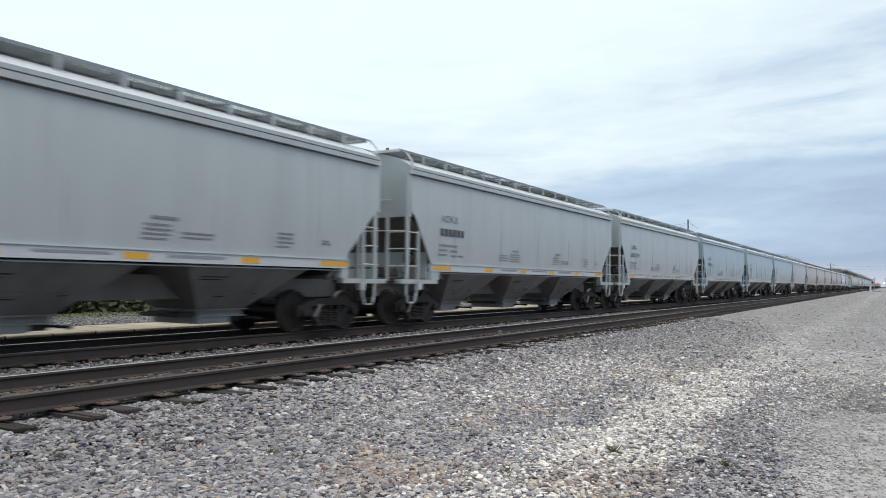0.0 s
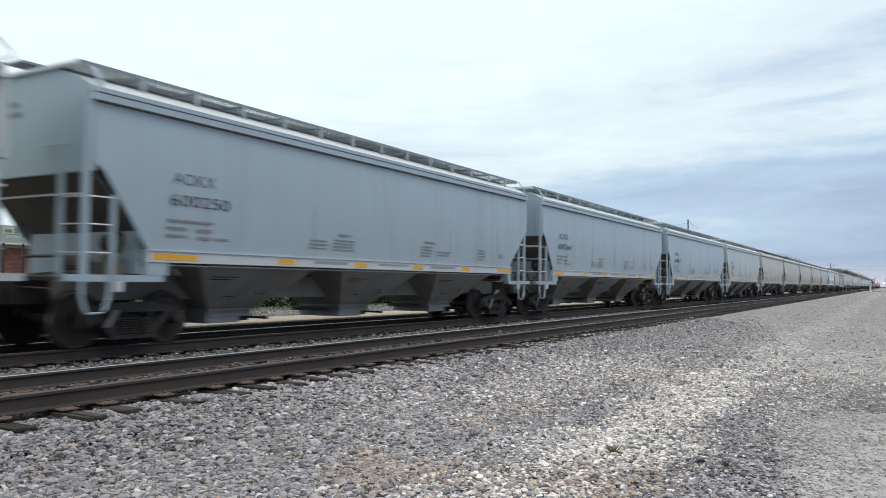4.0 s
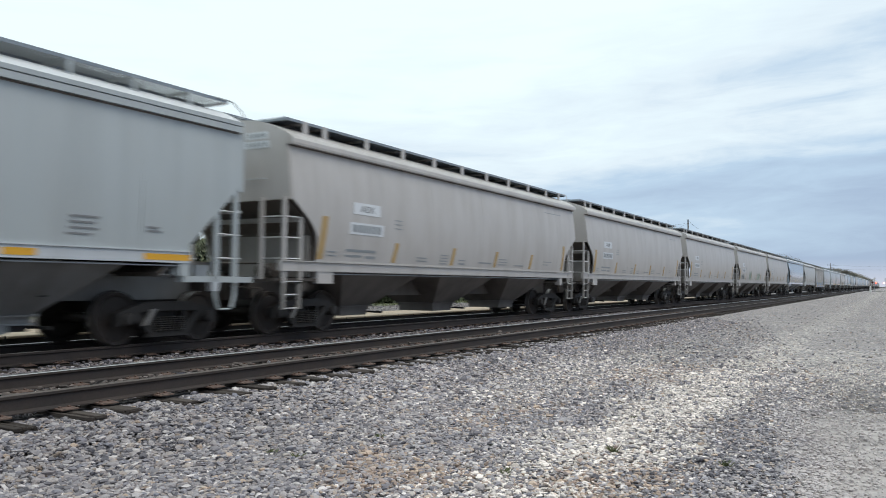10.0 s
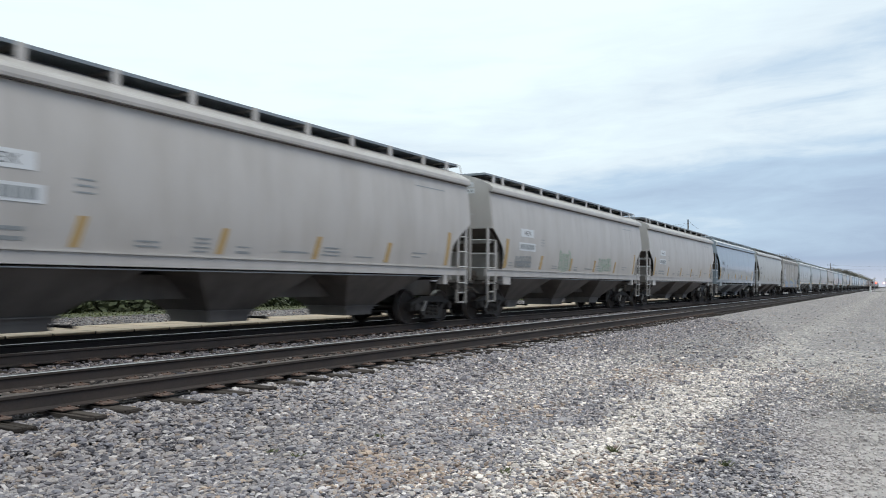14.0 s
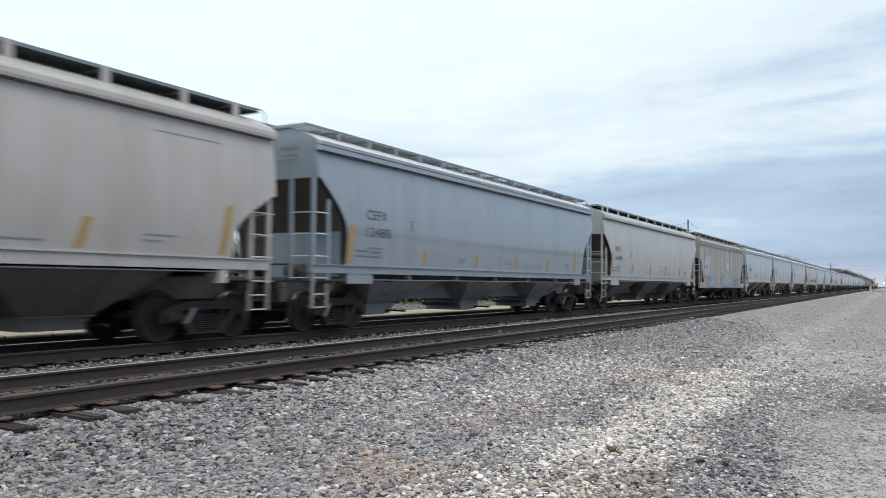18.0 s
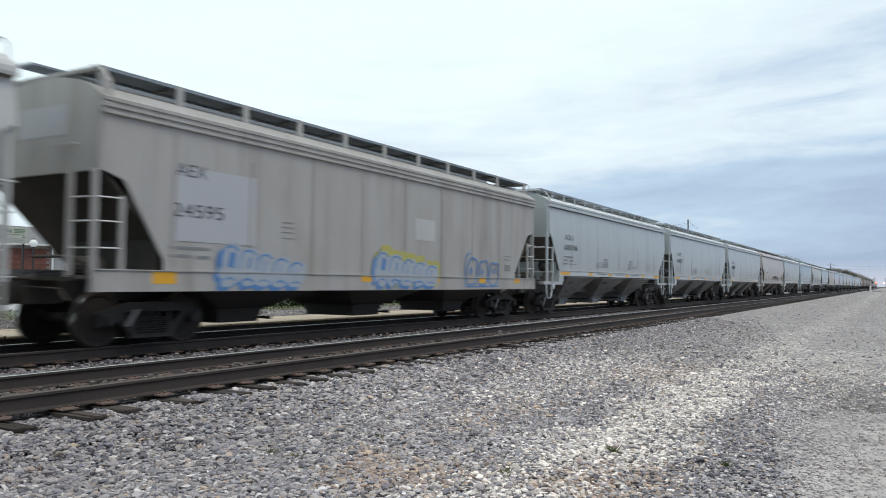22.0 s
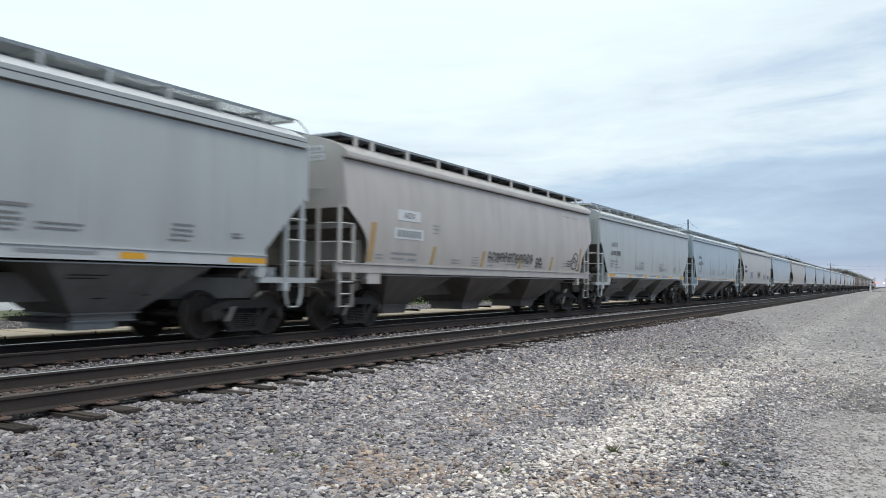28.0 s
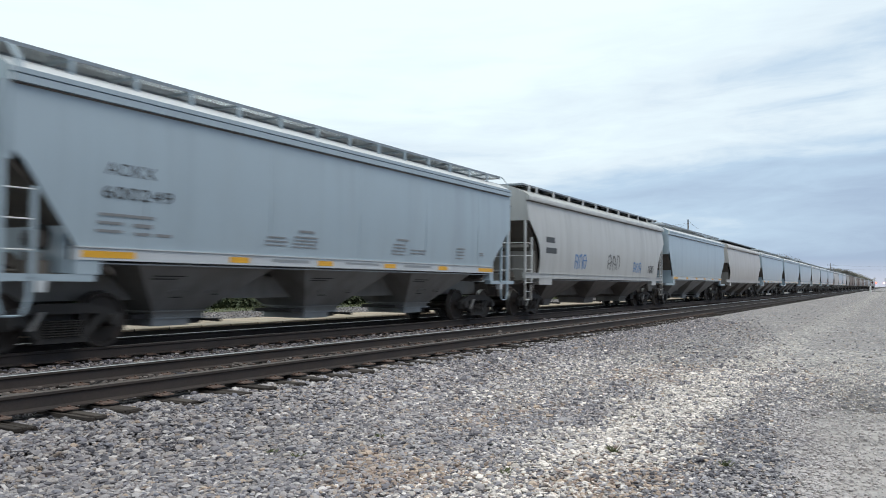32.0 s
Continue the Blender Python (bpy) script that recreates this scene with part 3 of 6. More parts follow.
def scatter_stones(name, label, count, rng, x_range, y_range, size, sink, keep, fine=False, mat="stones"):
    """Many small angular stones in one mesh."""
    if fine:
        g = (1 + 5 ** 0.5) / 2
        shape = np.array([(-1, g, 0), (1, g, 0), (-1, -g, 0), (1, -g, 0), (0, -1, g), (0, 1, g), (0, -1, -g), (0, 1, -g), (g, 0, -1), (g, 0, 1), (-g, 0, -1), (-g, 0, 1)]) / (1 + g * g) ** 0.5
        quad = np.array([tuple(int(q, 16) for q in w) for w in "0b5 051 017 07a 0ab 159 5b4 ba2 a76 718 394 342 326 368 389 495 24b 62a 867 981".split()])
    else:
        shape = np.array([(x, y, z) for z in (-1, 1) for y in (-1, 1) for x in (-1, 1)]) * 0.66
        quad = np.array([(0, 2, 3, 1), (4, 5, 7, 6), (0, 1, 5, 4), (1, 3, 7, 5), (3, 2, 6, 7), (2, 0, 4, 6)])
    nv, nc = len(shape), quad.shape[1]
    px = x_range[0] + (x_range[1] - x_range[0]) * rng.random(count) ** (1.35 if x_range[1] < 100 else 2.2)
    py = rng.uniform(*y_range, count)
    ok = keep(px, py)
    px, py = px[ok], py[ok]
    n = len(px)
    s = (size(py) if callable(size) else size) * np.exp(rng.normal(0, 0.24, n)) * 0.55
    pz = np.array([ground_height(a, b) for a, b in zip(px, py)]) + s * sink * rng.uniform(0.25, 1.75, n)
    v = shape[None] * (1 + rng.uniform(-0.36, 0.28, (n, nv, 3)))
    v = v * np.stack([rng.uniform(0.9, 1.45, n), rng.uniform(0.75, 1.1, n), rng.uniform(0.34, 0.66, n)], 1)[:, None] * s[:, None, None]
    a, t = rng.uniform(0, 2 * np.pi, n), rng.normal(0, 0.45, n)
    ca, sa, ct, st = np.cos(a)[:, None], np.sin(a)[:, None], np.cos(t)[:, None], np.sin(t)[:, None]
    y1, z1 = v[..., 1] * ct - v[..., 2] * st, v[..., 1] * st + v[..., 2] * ct
    w = np.stack([v[..., 0] * ca - y1 * sa + px[:, None], v[..., 0] * sa + y1 * ca + py[:, None], z1 + pz[:, None]], -1).reshape(-1, 3)
    f = (quad[None] + nv * np.arange(n)[:, None, None]).reshape(-1, nc)
    me = bpy.data.meshes.new(name)
    me.vertices.add(len(w))
    me.vertices.foreach_set("co", w.astype(np.float32).ravel())
    me.loops.add(f.size)
    me.loops.foreach_set("vertex_index", f.astype(np.int32).ravel())
    me.polygons.add(len(f))
    me.polygons.foreach_set("loop_start", np.arange(0, f.size, nc, dtype=np.int32))
    me.update(calc_edges=True)
    me.shade_flat()
    me.materials.append(M[mat])
    return tagged(new(name, me), label, "gravel", kind="stuff")


# ---- tracks ----
RAIL = [(-0.076, -0.186), (0.076, -0.186), (0.076, -0.174), (0.012, -0.155), (0.009, -0.05), (0.037, -0.035), (0.037, -0.008), (0.028, 0.0),
        (-0.028, 0.0), (-0.037, -0.008), (-0.037, -0.035), (-0.009, -0.05), (-0.012, -0.155), (-0.076, -0.174)]


def build_rail(y, top, label):
    bm = B()
    prism(bm, RAIL, "x", -60, 1400)
    r = solid("rail", bm, [M["rail"], M[top]], label, "rail", "rails of the two tracks", "structure")
    for p in r.data.polygons:
        if p.normal.z > 0.4 and p.center.z > -0.01:
            p.material_index = 1
    r.location = (0, y, 0)
    return r


for yy, top, lab in ((Y_NEAR, "raildull", "brown steel rail with a dull head on tie plates"), (Y_NEAR + GAUGE, "railtop", "brown steel rail with a polished head on tie plates"),
                     (Y_FAR, "raildull", "brown steel rail under the passing train"), (Y_FAR + GAUGE, "railtop", "brown steel rail with a polished head under the train")):
    build_rail(yy, top, lab)

TIE_STEP, TIE_FIRST = 0.565, 3.03
NEAR_TIES = [3.05, 3.66, 4.245, 4.935, 5.435, 6.175, 6.955, 7.485, 8.045, 8.535, 9.085, 9.665]


def build_ties():
    """Timber ties with their tie plates and spikes: near ones each of its own, the far ones joined."""
    rng = random.Random(4)
    tie_mes = []
    for _ in range(5):
        # weathered tops split along the grain into uneven strips
        bm = B()
        box(bm, -0.112, 0.112, -1.355, 1.355, -0.18, -0.022)
        cuts = [-0.115] + sorted(rng.uniform(-0.10, 0.10) for _ in range(5)) + [0.115]
        for a, b in zip(cuts, cuts[1:]):
            if b - a < 0.012:
                continue
            ya, yb, drop = -1.37 + rng.uniform(0, 0.035), 1.37 - rng.uniform(0, 0.035), rng.uniform(0, 0.012)
            mid = rng.uniform(-0.6, 0.6)
            bevel = [(a + 0.002, -0.03), (b - 0.002, -0.03), (b - 0.002, -drop - 0.006), (b - 0.007, -drop), (a + 0.007, -drop), (a + 0.002, -drop - 0.006)]
            for y0, y1, dz in ((ya, mid, 0.0), (mid, yb, rng.uniform(-0.007, 0.0))):
                prism(bm, [(x, z + (dz if z > -0.03 else 0)) for x, z in bevel], "y", y0, y1)
        tie_mes.append(finish("tie", bm, M["tie"]))
    bm = B()
    prism(bm, [(-0.20, 0), (0.20, 0), (0.20, 0.010), (0.09, 0.020), (-0.09, 0.020), (-0.20, 0.010)], "x", -0.099, 0.099)
    for sx in (-0.05, 0.05):
        for sy in (-0.165, 0.165):
            prism(bm, [(sx + 0.020 * math.cos(k * 0.7854), sy + 0.020 * math.sin(k * 0.7854)) for k in range(8)], "z", 0.008, 0.0135)
    holes = len(bm.faces)
    for sx in (-0.05, 0.05):
        for sy in (-0.10, 0.10):
            box(bm, sx - 0.013, sx + 0.013, sy - 0.016, sy + 0.016, 0.012, 0.034)
    plate_me = finish("tie_plate", bm, [M["plate"], M["truck"]])
    for f in plate_me.polygons[8:holes]:
        f.material_index = 1
    for track, yc in (("empty", Y_NEAR + GAUGE / 2), ("train", Y_TRAIN)):
        bed = thing("track_ties", "dark weathered timber ties with rusty plates under the %s track" % track, "railway ties", kind="structure")
        for i in range(0, 62 if track == "empty" else 40):
            t = part("tie", tie_mes[i % 5], None, bed)
            t.location = ((NEAR_TIES[i] if track == "empty" and i < 12 else TIE_FIRST + 0.05 + (i + (0.66 if track == "empty" else 0)) * TIE_STEP) + rng.uniform(-0.02, 0.02), yc + rng.uniform(-0.04, 0.04), TIE_TOP + rng.uniform(-0.012, 0.004))
            t.rotation_euler = (0, 0, rng.uniform(-0.015, 0.015))
            for side in (-1, 1):
                p = part("tie_plate", plate_me, None, t)
                p.location = (0, yc + side * GAUGE / 2 - t.location.y, -0.186 - t.location.z - 0.010)
        bm = B()
        for i in list(range(-30, 0)) + list(range(62 if track == "empty" else 40, 900)):
            x = TIE_FIRST + i * TIE_STEP
            box(bm, x - 0.115, x + 0.115, yc - 1.3, yc + 1.3, TIE_TOP - 0.18, TIE_TOP - rng.uniform(0, 0.012))
        far = part("far_ties", bm, M["tie"], bed)
        tagged(far, kind="stuff")


build_ties()


# ---- covered hopper cars ----
def mirror(pts):
    return [(-x, z) for x, z in reversed(pts)]


ROOF = [(-1.54, -0.02), (-1.54, 0.012), (-1.665, 0.012), (-1.665, 0.115), (-1.60, 0.118), (-1.60, 0.140), (-1.655, 0.142), (-1.655, 0.215), (-1.58, 0.235), (-1.35, 0.365), (-1.05, 0.49), (-0.75, 0.57), (-0.45, 0.60), (-0.2, 0.61)]

ROUND_ROOF = [(-1.54, -0.02), (-1.54, 0.012), (-1.665, 0.012), (-1.675, 0.06), (-1.665, 0.14), (-1.63, 0.19), (-1.60, 0.20), (-1.58, 0.225), (-1.35, 0.35), (-1.05, 0.475), (-0.75, 0.555), (-0.45, 0.60), (-0.2, 0.615)]


def side_frame_mesh():
    bm = B()
    outer = [(-1.08, 0.34), (-1.08, 0.56), (-0.80, 0.66), (-0.42, 0.74), (0.42, 0.74), (0.80, 0.66), (1.08, 0.56), (1.08, 0.34), (0.86, 0.36), (0.80, 0.50), (0.55, 0.58), (-0.55, 0.58), (-0.80, 0.50), (-0.86, 0.36)]
    prism(bm, outer, "y", -0.07, 0.07)
    for s in (-1, 1):
        prism(bm, [(s * 0.80, 0.52), (s * 0.62, 0.57), (s * 0.30, 0.22), (s * 0.42, 0.18)], "y", -0.06, 0.06)
        prism(bm, [(s * 0.40, 0.58), (s * 0.33, 0.58), (s * 0.33, 0.2), (s * 0.40, 0.2)], "y", -0.065, 0.065)
        lathe(bm, [(-0.16, 0.06), (-0.15, 0.1), (-0.07, 0.11), (0.07, 0.11)], 12, (s * 0.889, 0, 0.457))
    prism(bm, [(-0.46, 0.13), (0.46, 0.13), (0.42, 0.215), (-0.42, 0.215)], "y", -0.08, 0.08)
    return finish("side_frame", bm, M["truck"])


def spring_mesh():
    bm = B()
    for k in range(7):
        z = 0.225 + k * 0.038
        for cx in (-0.21, 0.0, 0.21):
            ring = [(cx + 0.085 * math.cos(a), -0.05 + 0.085 * math.sin(a), z + 0.02 * a / 6.28) for a in [j * 2 * math.pi / 8 for j in range(9)]]
            tube(bm, ring, 0.015, 4)
    return finish("spring_nest", bm, M["truck"])


def wheelset_mesh():
    bm = B()
    prof = [(-0.86, 0.0), (-0.86, 0.10), (-0.80, 0.13), (-0.79, 0.37), (-0.82, 0.40), (-0.825, 0.452), (-0.70, 0.462), (-0.695, 0.487), (-0.675, 0.487), (-0.67, 0.40), (-0.70, 0.35), (-0.715, 0.14), (-0.65, 0.1), (-0.64, 0.085)]
    lathe(bm, prof + [(-y, r) for y, r in reversed(prof)], 20)
    me = finish("wheelset", bm, [M["wheel"], M["tread"]])
    for p in me.polygons:
        c = math.hypot(p.center.x, p.center.z)
        if c > 0.45 and abs(p.normal.y) < 0.4 and abs(p.center.y) > 0.7:
            p.material_index = 1
    for p in me.polygons:
        p.use_smooth = False
    return me


SF, SP, WS = side_frame_mesh(), spring_mesh(), wheelset_mesh()
bm = B()
prism(bm, [(-0.32, 0.24), (0.32, 0.24), (0.28, 0.58), (0.18, 0.70), (-0.18, 0.70), (-0.28, 0.58)], "y", -0.90, 0.90)
for q in (-0.45, 0.45):
    box(bm, q - 0.05, q + 0.05, -0.62, 0.62, 0.32, 0.44)
box(bm, -0.3, 0.3, -0.3, 0.3, 0.70, 0.80)
BOLSTER = finish("bolster", bm, M["truck"])
bm = B()
prism(bm, [(-0.6, 0.34), (-0.52, 0.34), (-0.34, 0.62), (-0.42, 0.62)], "y", -1.14, -1.09)
BRAKE = finish("brake_lever", bm, M["hopper"])
wheelsets = []


def add_truck(car, x, near=True):
    tr = new("truck")
    tr.parent = car
    tr.location = (x, 0, 0)
    for s in (-1, 1):
        o = part("side_frame", SF, None, tr)
        o.location = (0, s * 1.0, 0)
        if s > 0:
            o.rotation_euler = (0, 0, math.pi)
        if near:
            o = tagged(part("spring_nest", SP, None, tr), kind="stuff")
            o.location = (0, s * 1.0, 0)
    part("bolster", BOLSTER, None, tr)
    part("brake_lever", BRAKE, None, tr)
    for s in (-1, 1):
        w = part("wheelset", WS, None, tr)
        w.matrix_parent_inverse = Matrix.Translation((s * 0.889, 0, 0.457))
    return tr


CURVE = [(0.0, 0.0), (0.0, 0.18), (0.012, 0.31), (0.045, 0.42), (0.11, 0.51), (0.22, 0.60), (0.36, 0.69), (0.52, 0.775), (0.70, 0.865), (0.86, 0.945), (0.94, 0.985), (1.0, 1.0)]
RUNGS = {"a": (1.54, 1.98, 2.41), "b": (1.12, 1.59, 2.02, 2.45), "c": (1.20, 1.67, 2.15, 2.61), "d": (1.15, 1.60, 2.06, 2.49), "e": (1.62, 2.04, 2.42)}
SPECS = {
    "a": dict(half=8.85, bx=8.20, zc=2.80, cut=[(7.13, 1.60), (8.02, 2.80), (8.20, 2.80)], sill=(1.42, 1.63, 7.17), post=2.85, eave=3.89, web=2.13),
    "b": dict(half=8.84, bx=8.20, zc=2.80, cut=[(7.34 + 0.86 * a, 1.52 + 1.28 * b) for a, b in CURVE], sill=(1.335, 1.55, 8.42), post=2.85, eave=3.92, web=2.1),
    "c": dict(half=9.43, bx=8.80, zc=3.36, cut=[(7.80 + 1.0 * a, 1.48 + 1.88 * b) for a, b in CURVE], sill=(1.31, 1.50, 8.98), post=3.36, eave=3.94, web=2.25),
    "d": dict(half=9.60, bx=8.93, zc=3.26, cut=[(7.95 + 0.98 * a, 1.46 + 1.80 * b) for a, b in CURVE], sill=(1.30, 1.49, 9.12), post=3.26, eave=3.94, web=2.25),
    "e": dict(half=9.08, bx=8.43, zc=2.84, cut=[(7.20, 1.25), (7.20, 1.45), (8.02, 2.72), (8.22, 2.78), (8.43, 2.84)], sill=(0.93, 1.29, 8.57), post=2.85, eave=3.74, web=1.9),
}


def side_y(kind, z):
    """Half width of a car's side at a height: barrel-shaped on the round-ended cars."""
    if kind == "e":
        return 1.58
    lo, hi = SPECS[kind]["cut"][0][1], SPECS[kind]["eave"]
    h = min(max((z - lo) / (hi - lo), 0.0), 1.0)
    if kind == "a":
        return 1.58 + 0.20 * h * (1 - h)
    return 1.60 - 0.05 * h + 0.45 * h * (1 - h)


def drape(me, kind):
    """Lay what is painted on a flat side onto the barrel-shaped one."""
    for v in me.vertices:
        v.co.y -= side_y(kind, v.co.z) - 1.58


def edge_at(cut, z):
    """How far from the middle the side sheet reaches at a height."""
    for (xa, za), (xb, zb) in zip(cut, cut[1:]):
        if za <= z <= zb and zb > za:
            return xa + (xb - xa) * (z - za) / (zb - za)
    return cut[-1][0] if z >= cut[-1][1] else cut[0][0]


def barrel_side(kind, sg, left, right, eave):
    """A curved side sheet between two cut-away ends."""
    zs = sorted({z for _, z in left} | {z for _, z in right} | {left[-1][1] + (eave - left[-1][1]) * k / 8 for k in range(9)})
    bm = B()
    rows = []
    for z in zs:
        w = side_y(kind, z)
        xs = [-edge_at(left, z), edge_at(right, z)]
        rows.append([[bm.verts.new((x, sg * (w - d), z)) for x in xs] for d in (0.0, 0.03)])
    for a, b in zip(rows, rows[1:]):
        for k in (0, 1):
            f = bm.faces.new((a[k][0], a[k][1], b[k][1], b[k][0]))
            f.smooth = True
        for x in (0, 1):
            bm.faces.new((a[0][x], b[0][x], b[1][x], a[1][x]))
    for r in (rows[0], rows[-1]):
        bm.faces.new((r[0][0], r[0][1], r[1][1], r[1][0]))
    for e in bm.edges:
        if len(e.link_faces) == 2 and not (e.link_faces[0].smooth and e.link_faces[1].smooth):
            e.smooth = False
    return bm


BAYS = {"a": (-4.3, -0.1, 4.1), "b": (-4.6, -0.2, 4.2), "c": (-5.0, 0.0, 5.0), "d": (-5.0, 0.0, 5.0), "e": (-4.6, -0.2, 4.2)}


def build_car(kind, paint, label, grate, near=True, far_group="cars of the freight train"):
    s = SPECS[kind]
    car = thing("hopper_car", label, "hopper car", far_group)
    bx, eave, zc = s["bx"], s["eave"], s["zc"]
    # the end with the higher x stands a little further in
    bR = bx - (0.13 if kind in "abc" else 0.03)
    ends_at = {-1: bx, 1: bR}
    dR = bx - bR
    cutR = [(6.94, 1.60), (6.94, 1.75), (7.98, 2.80), (bR, 2.80)] if kind == "a" else [(x - 0.33 + (0.33 - dR) * (x - s["cut"][0][0]) / (bx - s["cut"][0][0]), z) for x, z in s["cut"]]
    P = M[paint]
    z1s = s["sill"][1] + 0.02
    # side sheets, cut away at both ends
    outline = [(-x, z) for x, z in s["cut"]] + [(-bx, eave), (bR, eave)] + [(x, z) for x, z in reversed(cutR)]
    for sg in (-1, 1):
        if kind != "e":
            bm = barrel_side(kind, sg, s["cut"], cutR, eave)
        else:
            bm = B()
            prism(bm, outline if sg < 0 else mirror(outline), "y", sg * 1.58, sg * 1.55)
        part("side_wall", bm, P, car)
    if near and kind != "e":
        bm = B()
        ribbon(bm, [(-0.012, 0.012, z1s + (eave - 0.01 - z1s) * k / 8, -1.5825, -1.570) for k in range(9)])
        seam = finish("seam", bm, P)
        drape(seam, kind)
        for k in range(-2, 3):
            part("seam", seam, None, car).location = (k * 2.95 + (0.35 if kind in "bd" else 0.0), 0, 0)
    # roof with its edge flange
    bm = B()
    prof = [(y, eave + z) for y, z in ROOF]
    if kind in "bd":
        prof = [(y, eave + z) for y, z in ROUND_ROOF]
    if kind == "e":
        prof = [(-1.585, eave - 0.02), (-1.64, eave), (-1.64, eave + 0.05), (-1.6, eave + 0.06), (-1.6, eave + 0.095), (-1.64, eave + 0.105), (-1.64, eave + 0.15), (-1.6, eave + 0.16), (-1.6, eave + 0.195), (-1.63, eave + 0.205), (-1.63, eave + 0.26), (-1.56, eave + 0.30), (-1.3, eave + 0.47), (-1.0, eave + 0.58), (-0.6, eave + 0.66), (-0.3, eave + 0.69)]
    prism(bm, prof + [(-y, z) for y, z in reversed(prof)], "x", -bx - 0.02, bR + 0.02)
    roof = part("roof", bm, [M["roofpaint"] if kind in "ac" else P, P], car)
    for f in roof.data.polygons:
        if f.center.z < eave + 0.225:
            f.material_index = 1
    crown = prof[-1][1]
    if kind != "e":
        # thin dark strip deepens the shadow line under the roof flange
        part("eave_seam", boxed(-bx + 0.01, bR - 0.01, -1.602, -1.560, eave - 0.012, eave + 0.010), M["hopperbrown"], car, "dark strip painting the shade under the eave")
    # ends and sloped sheets below them
    for sg in (-1, 1):
        ex = ends_at[sg]
        bm = B()
        ends = [(0.02 - side_y(kind, zc + (eave - zc) * k / 5), zc + (eave - zc) * k / 5) for k in range(6)] + [(max(y, -1.60) * 0.99, z + 0.004) for y, z in prof[3:]]
        prism(bm, ends + [(-y, z) for y, z in reversed(ends)], "x", sg * (ex + 0.04), sg * (ex - 0.02))
        part("end_wall", bm, P, car)
        for c in (-1, 1) if kind == "a" else ():
            a, b = sorted((sg * (ex + 0.13), sg * (ex - 0.02)))
            lo, hi = sorted((c * 1.575, c * 1.40))
            part("corner_post", boxed(a, b, lo, hi, zc, eave + 0.02), P, car)
        bm = B()
        if kind in "bcd":
            line = [(x - 0.02, z) for x, z in (s["cut"] if sg < 0 else cutR)]
            line = [(line[0][0] - 0.45, 1.18)] + line
            bent_plate(bm, [(sg * x, z) for x, z in line], -sg * 0.05, 0.03, -1.54, 1.54)
        else:
            prism(bm, [(sg * (ex - 0.04), zc - 0.01), (sg * (ex - 0.04), zc + 0.04), (sg * (ex - 1.75), 1.25), (sg * (ex - 1.75), 1.18)], "y", -1.54, 1.54)
        part("slope_sheet", bm, M["darktone"] if kind == "e" else M["under"], car, "dark sloped underside")
        xw = sg * (abs((s["cut"] if sg < 0 else cutR)[0][0]) + (-0.22 if kind == "a" and sg > 0 else 0.12))
        bm = B()
        box(bm, min(xw, xw - sg * 0.03), max(xw, xw - sg * 0.03), -1.5 if kind == "a" or sg < 0 else -0.7, 1.5 if kind == "a" or sg > 0 else 0.7, 1.22, s["web"])
        part("end_web", bm, P if kind in "ac" else M["darktone"] if kind == "e" else M["dustyshade"], car)
        if kind in "bd" and near:
            a, b = sorted((sg * (ex - 0.30), sg * (ex - 0.42)))
            part("end_beam", boxed(a, b, -1.47, 1.47, 2.36, 2.46), M["dustyshade"], car)
        if kind == "a" and near:
            for yy in (sg * 0.95,):
                bm = B()
                prism(bm, [(yy + 0.17 * math.cos(k * 0.5236), 1.78 + 0.22 * math.sin(k * 0.5236)) for k in range(12)], "x", xw - 0.034, xw + 0.034)
                part("web_opening", bm, M["truck"], car, "dark oval opening in the end web")
        bm = B()
        box(bm, min(sg * (ex + 0.42), sg * (ex - 0.1)), max(sg * (ex + 0.42), sg * (ex - 0.1)), -1.5, 1.5, 1.10, 1.16)
        box(bm, min(sg * (ex + 0.42), sg * 6.9), max(sg * (ex + 0.42), sg * 6.9), -0.32, 0.32, 0.72, 1.10)
        part("end_platform", bm, M["darktone"], car)
    # side sills
    z0, z1, xe = s["sill"]
    xr = xe - {"a": 0.23, "e": 0.10}.get(kind, 0.42)
    for sg in (-1, 1):
        bm = B()
        lo, hi = sorted((sg * 1.605, sg * 1.50))
        box(bm, -xe, xr, lo, hi, z0, z1)
        lo, hi = sorted((sg * (1.63 if kind in "ae" else 1.645), sg * 1.58))
        box(bm, -xe, xr, lo, hi, z1 - 0.02, z1)
        sill = part("side_sill", bm, M["white"] if kind in "a" else P, car, "white side sill" if kind == "a" else "")
        if kind != "e":
            lo, hi = sorted((sg * 1.50, sg * 1.56))
            zf = z0 - (0.125 if kind == "c" else 0.035)
            part("lower_flange", boxed(-6.75, 6.75, lo, hi, zf - 0.02, zf), M["galv"], car)
            if kind == "c":
                # near-black sheet painting the shaded slot between sill and bays, with its stiffeners
                lo, hi = sorted((sg * 1.40, sg * 1.37))
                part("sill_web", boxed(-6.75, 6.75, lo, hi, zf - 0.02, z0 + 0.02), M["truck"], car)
                lo, hi = sorted((sg * 1.40, sg * 1.53))
                for k in range(-2, 3):
                    part("stiffener", boxed(k * 2.5 - 0.06, k * 2.5 + 0.06, lo, hi, zf, z0), M["hopper"], car)
        for e in (-1, 1):
            bm = B()
            lo, hi = sorted((sg * 1.585, sg * 1.40))
            a, b = sorted((e * (ends_at[e] + 0.42), e * 6.80))
            box(bm, a, b, lo, hi, 1.09, 1.20) if kind == "a" else box(bm, a, b, lo + 0.02, hi - 0.02, 1.13, 1.19)
            beam = part("end_sill", bm, P if kind == "a" else M["darktone"], car)
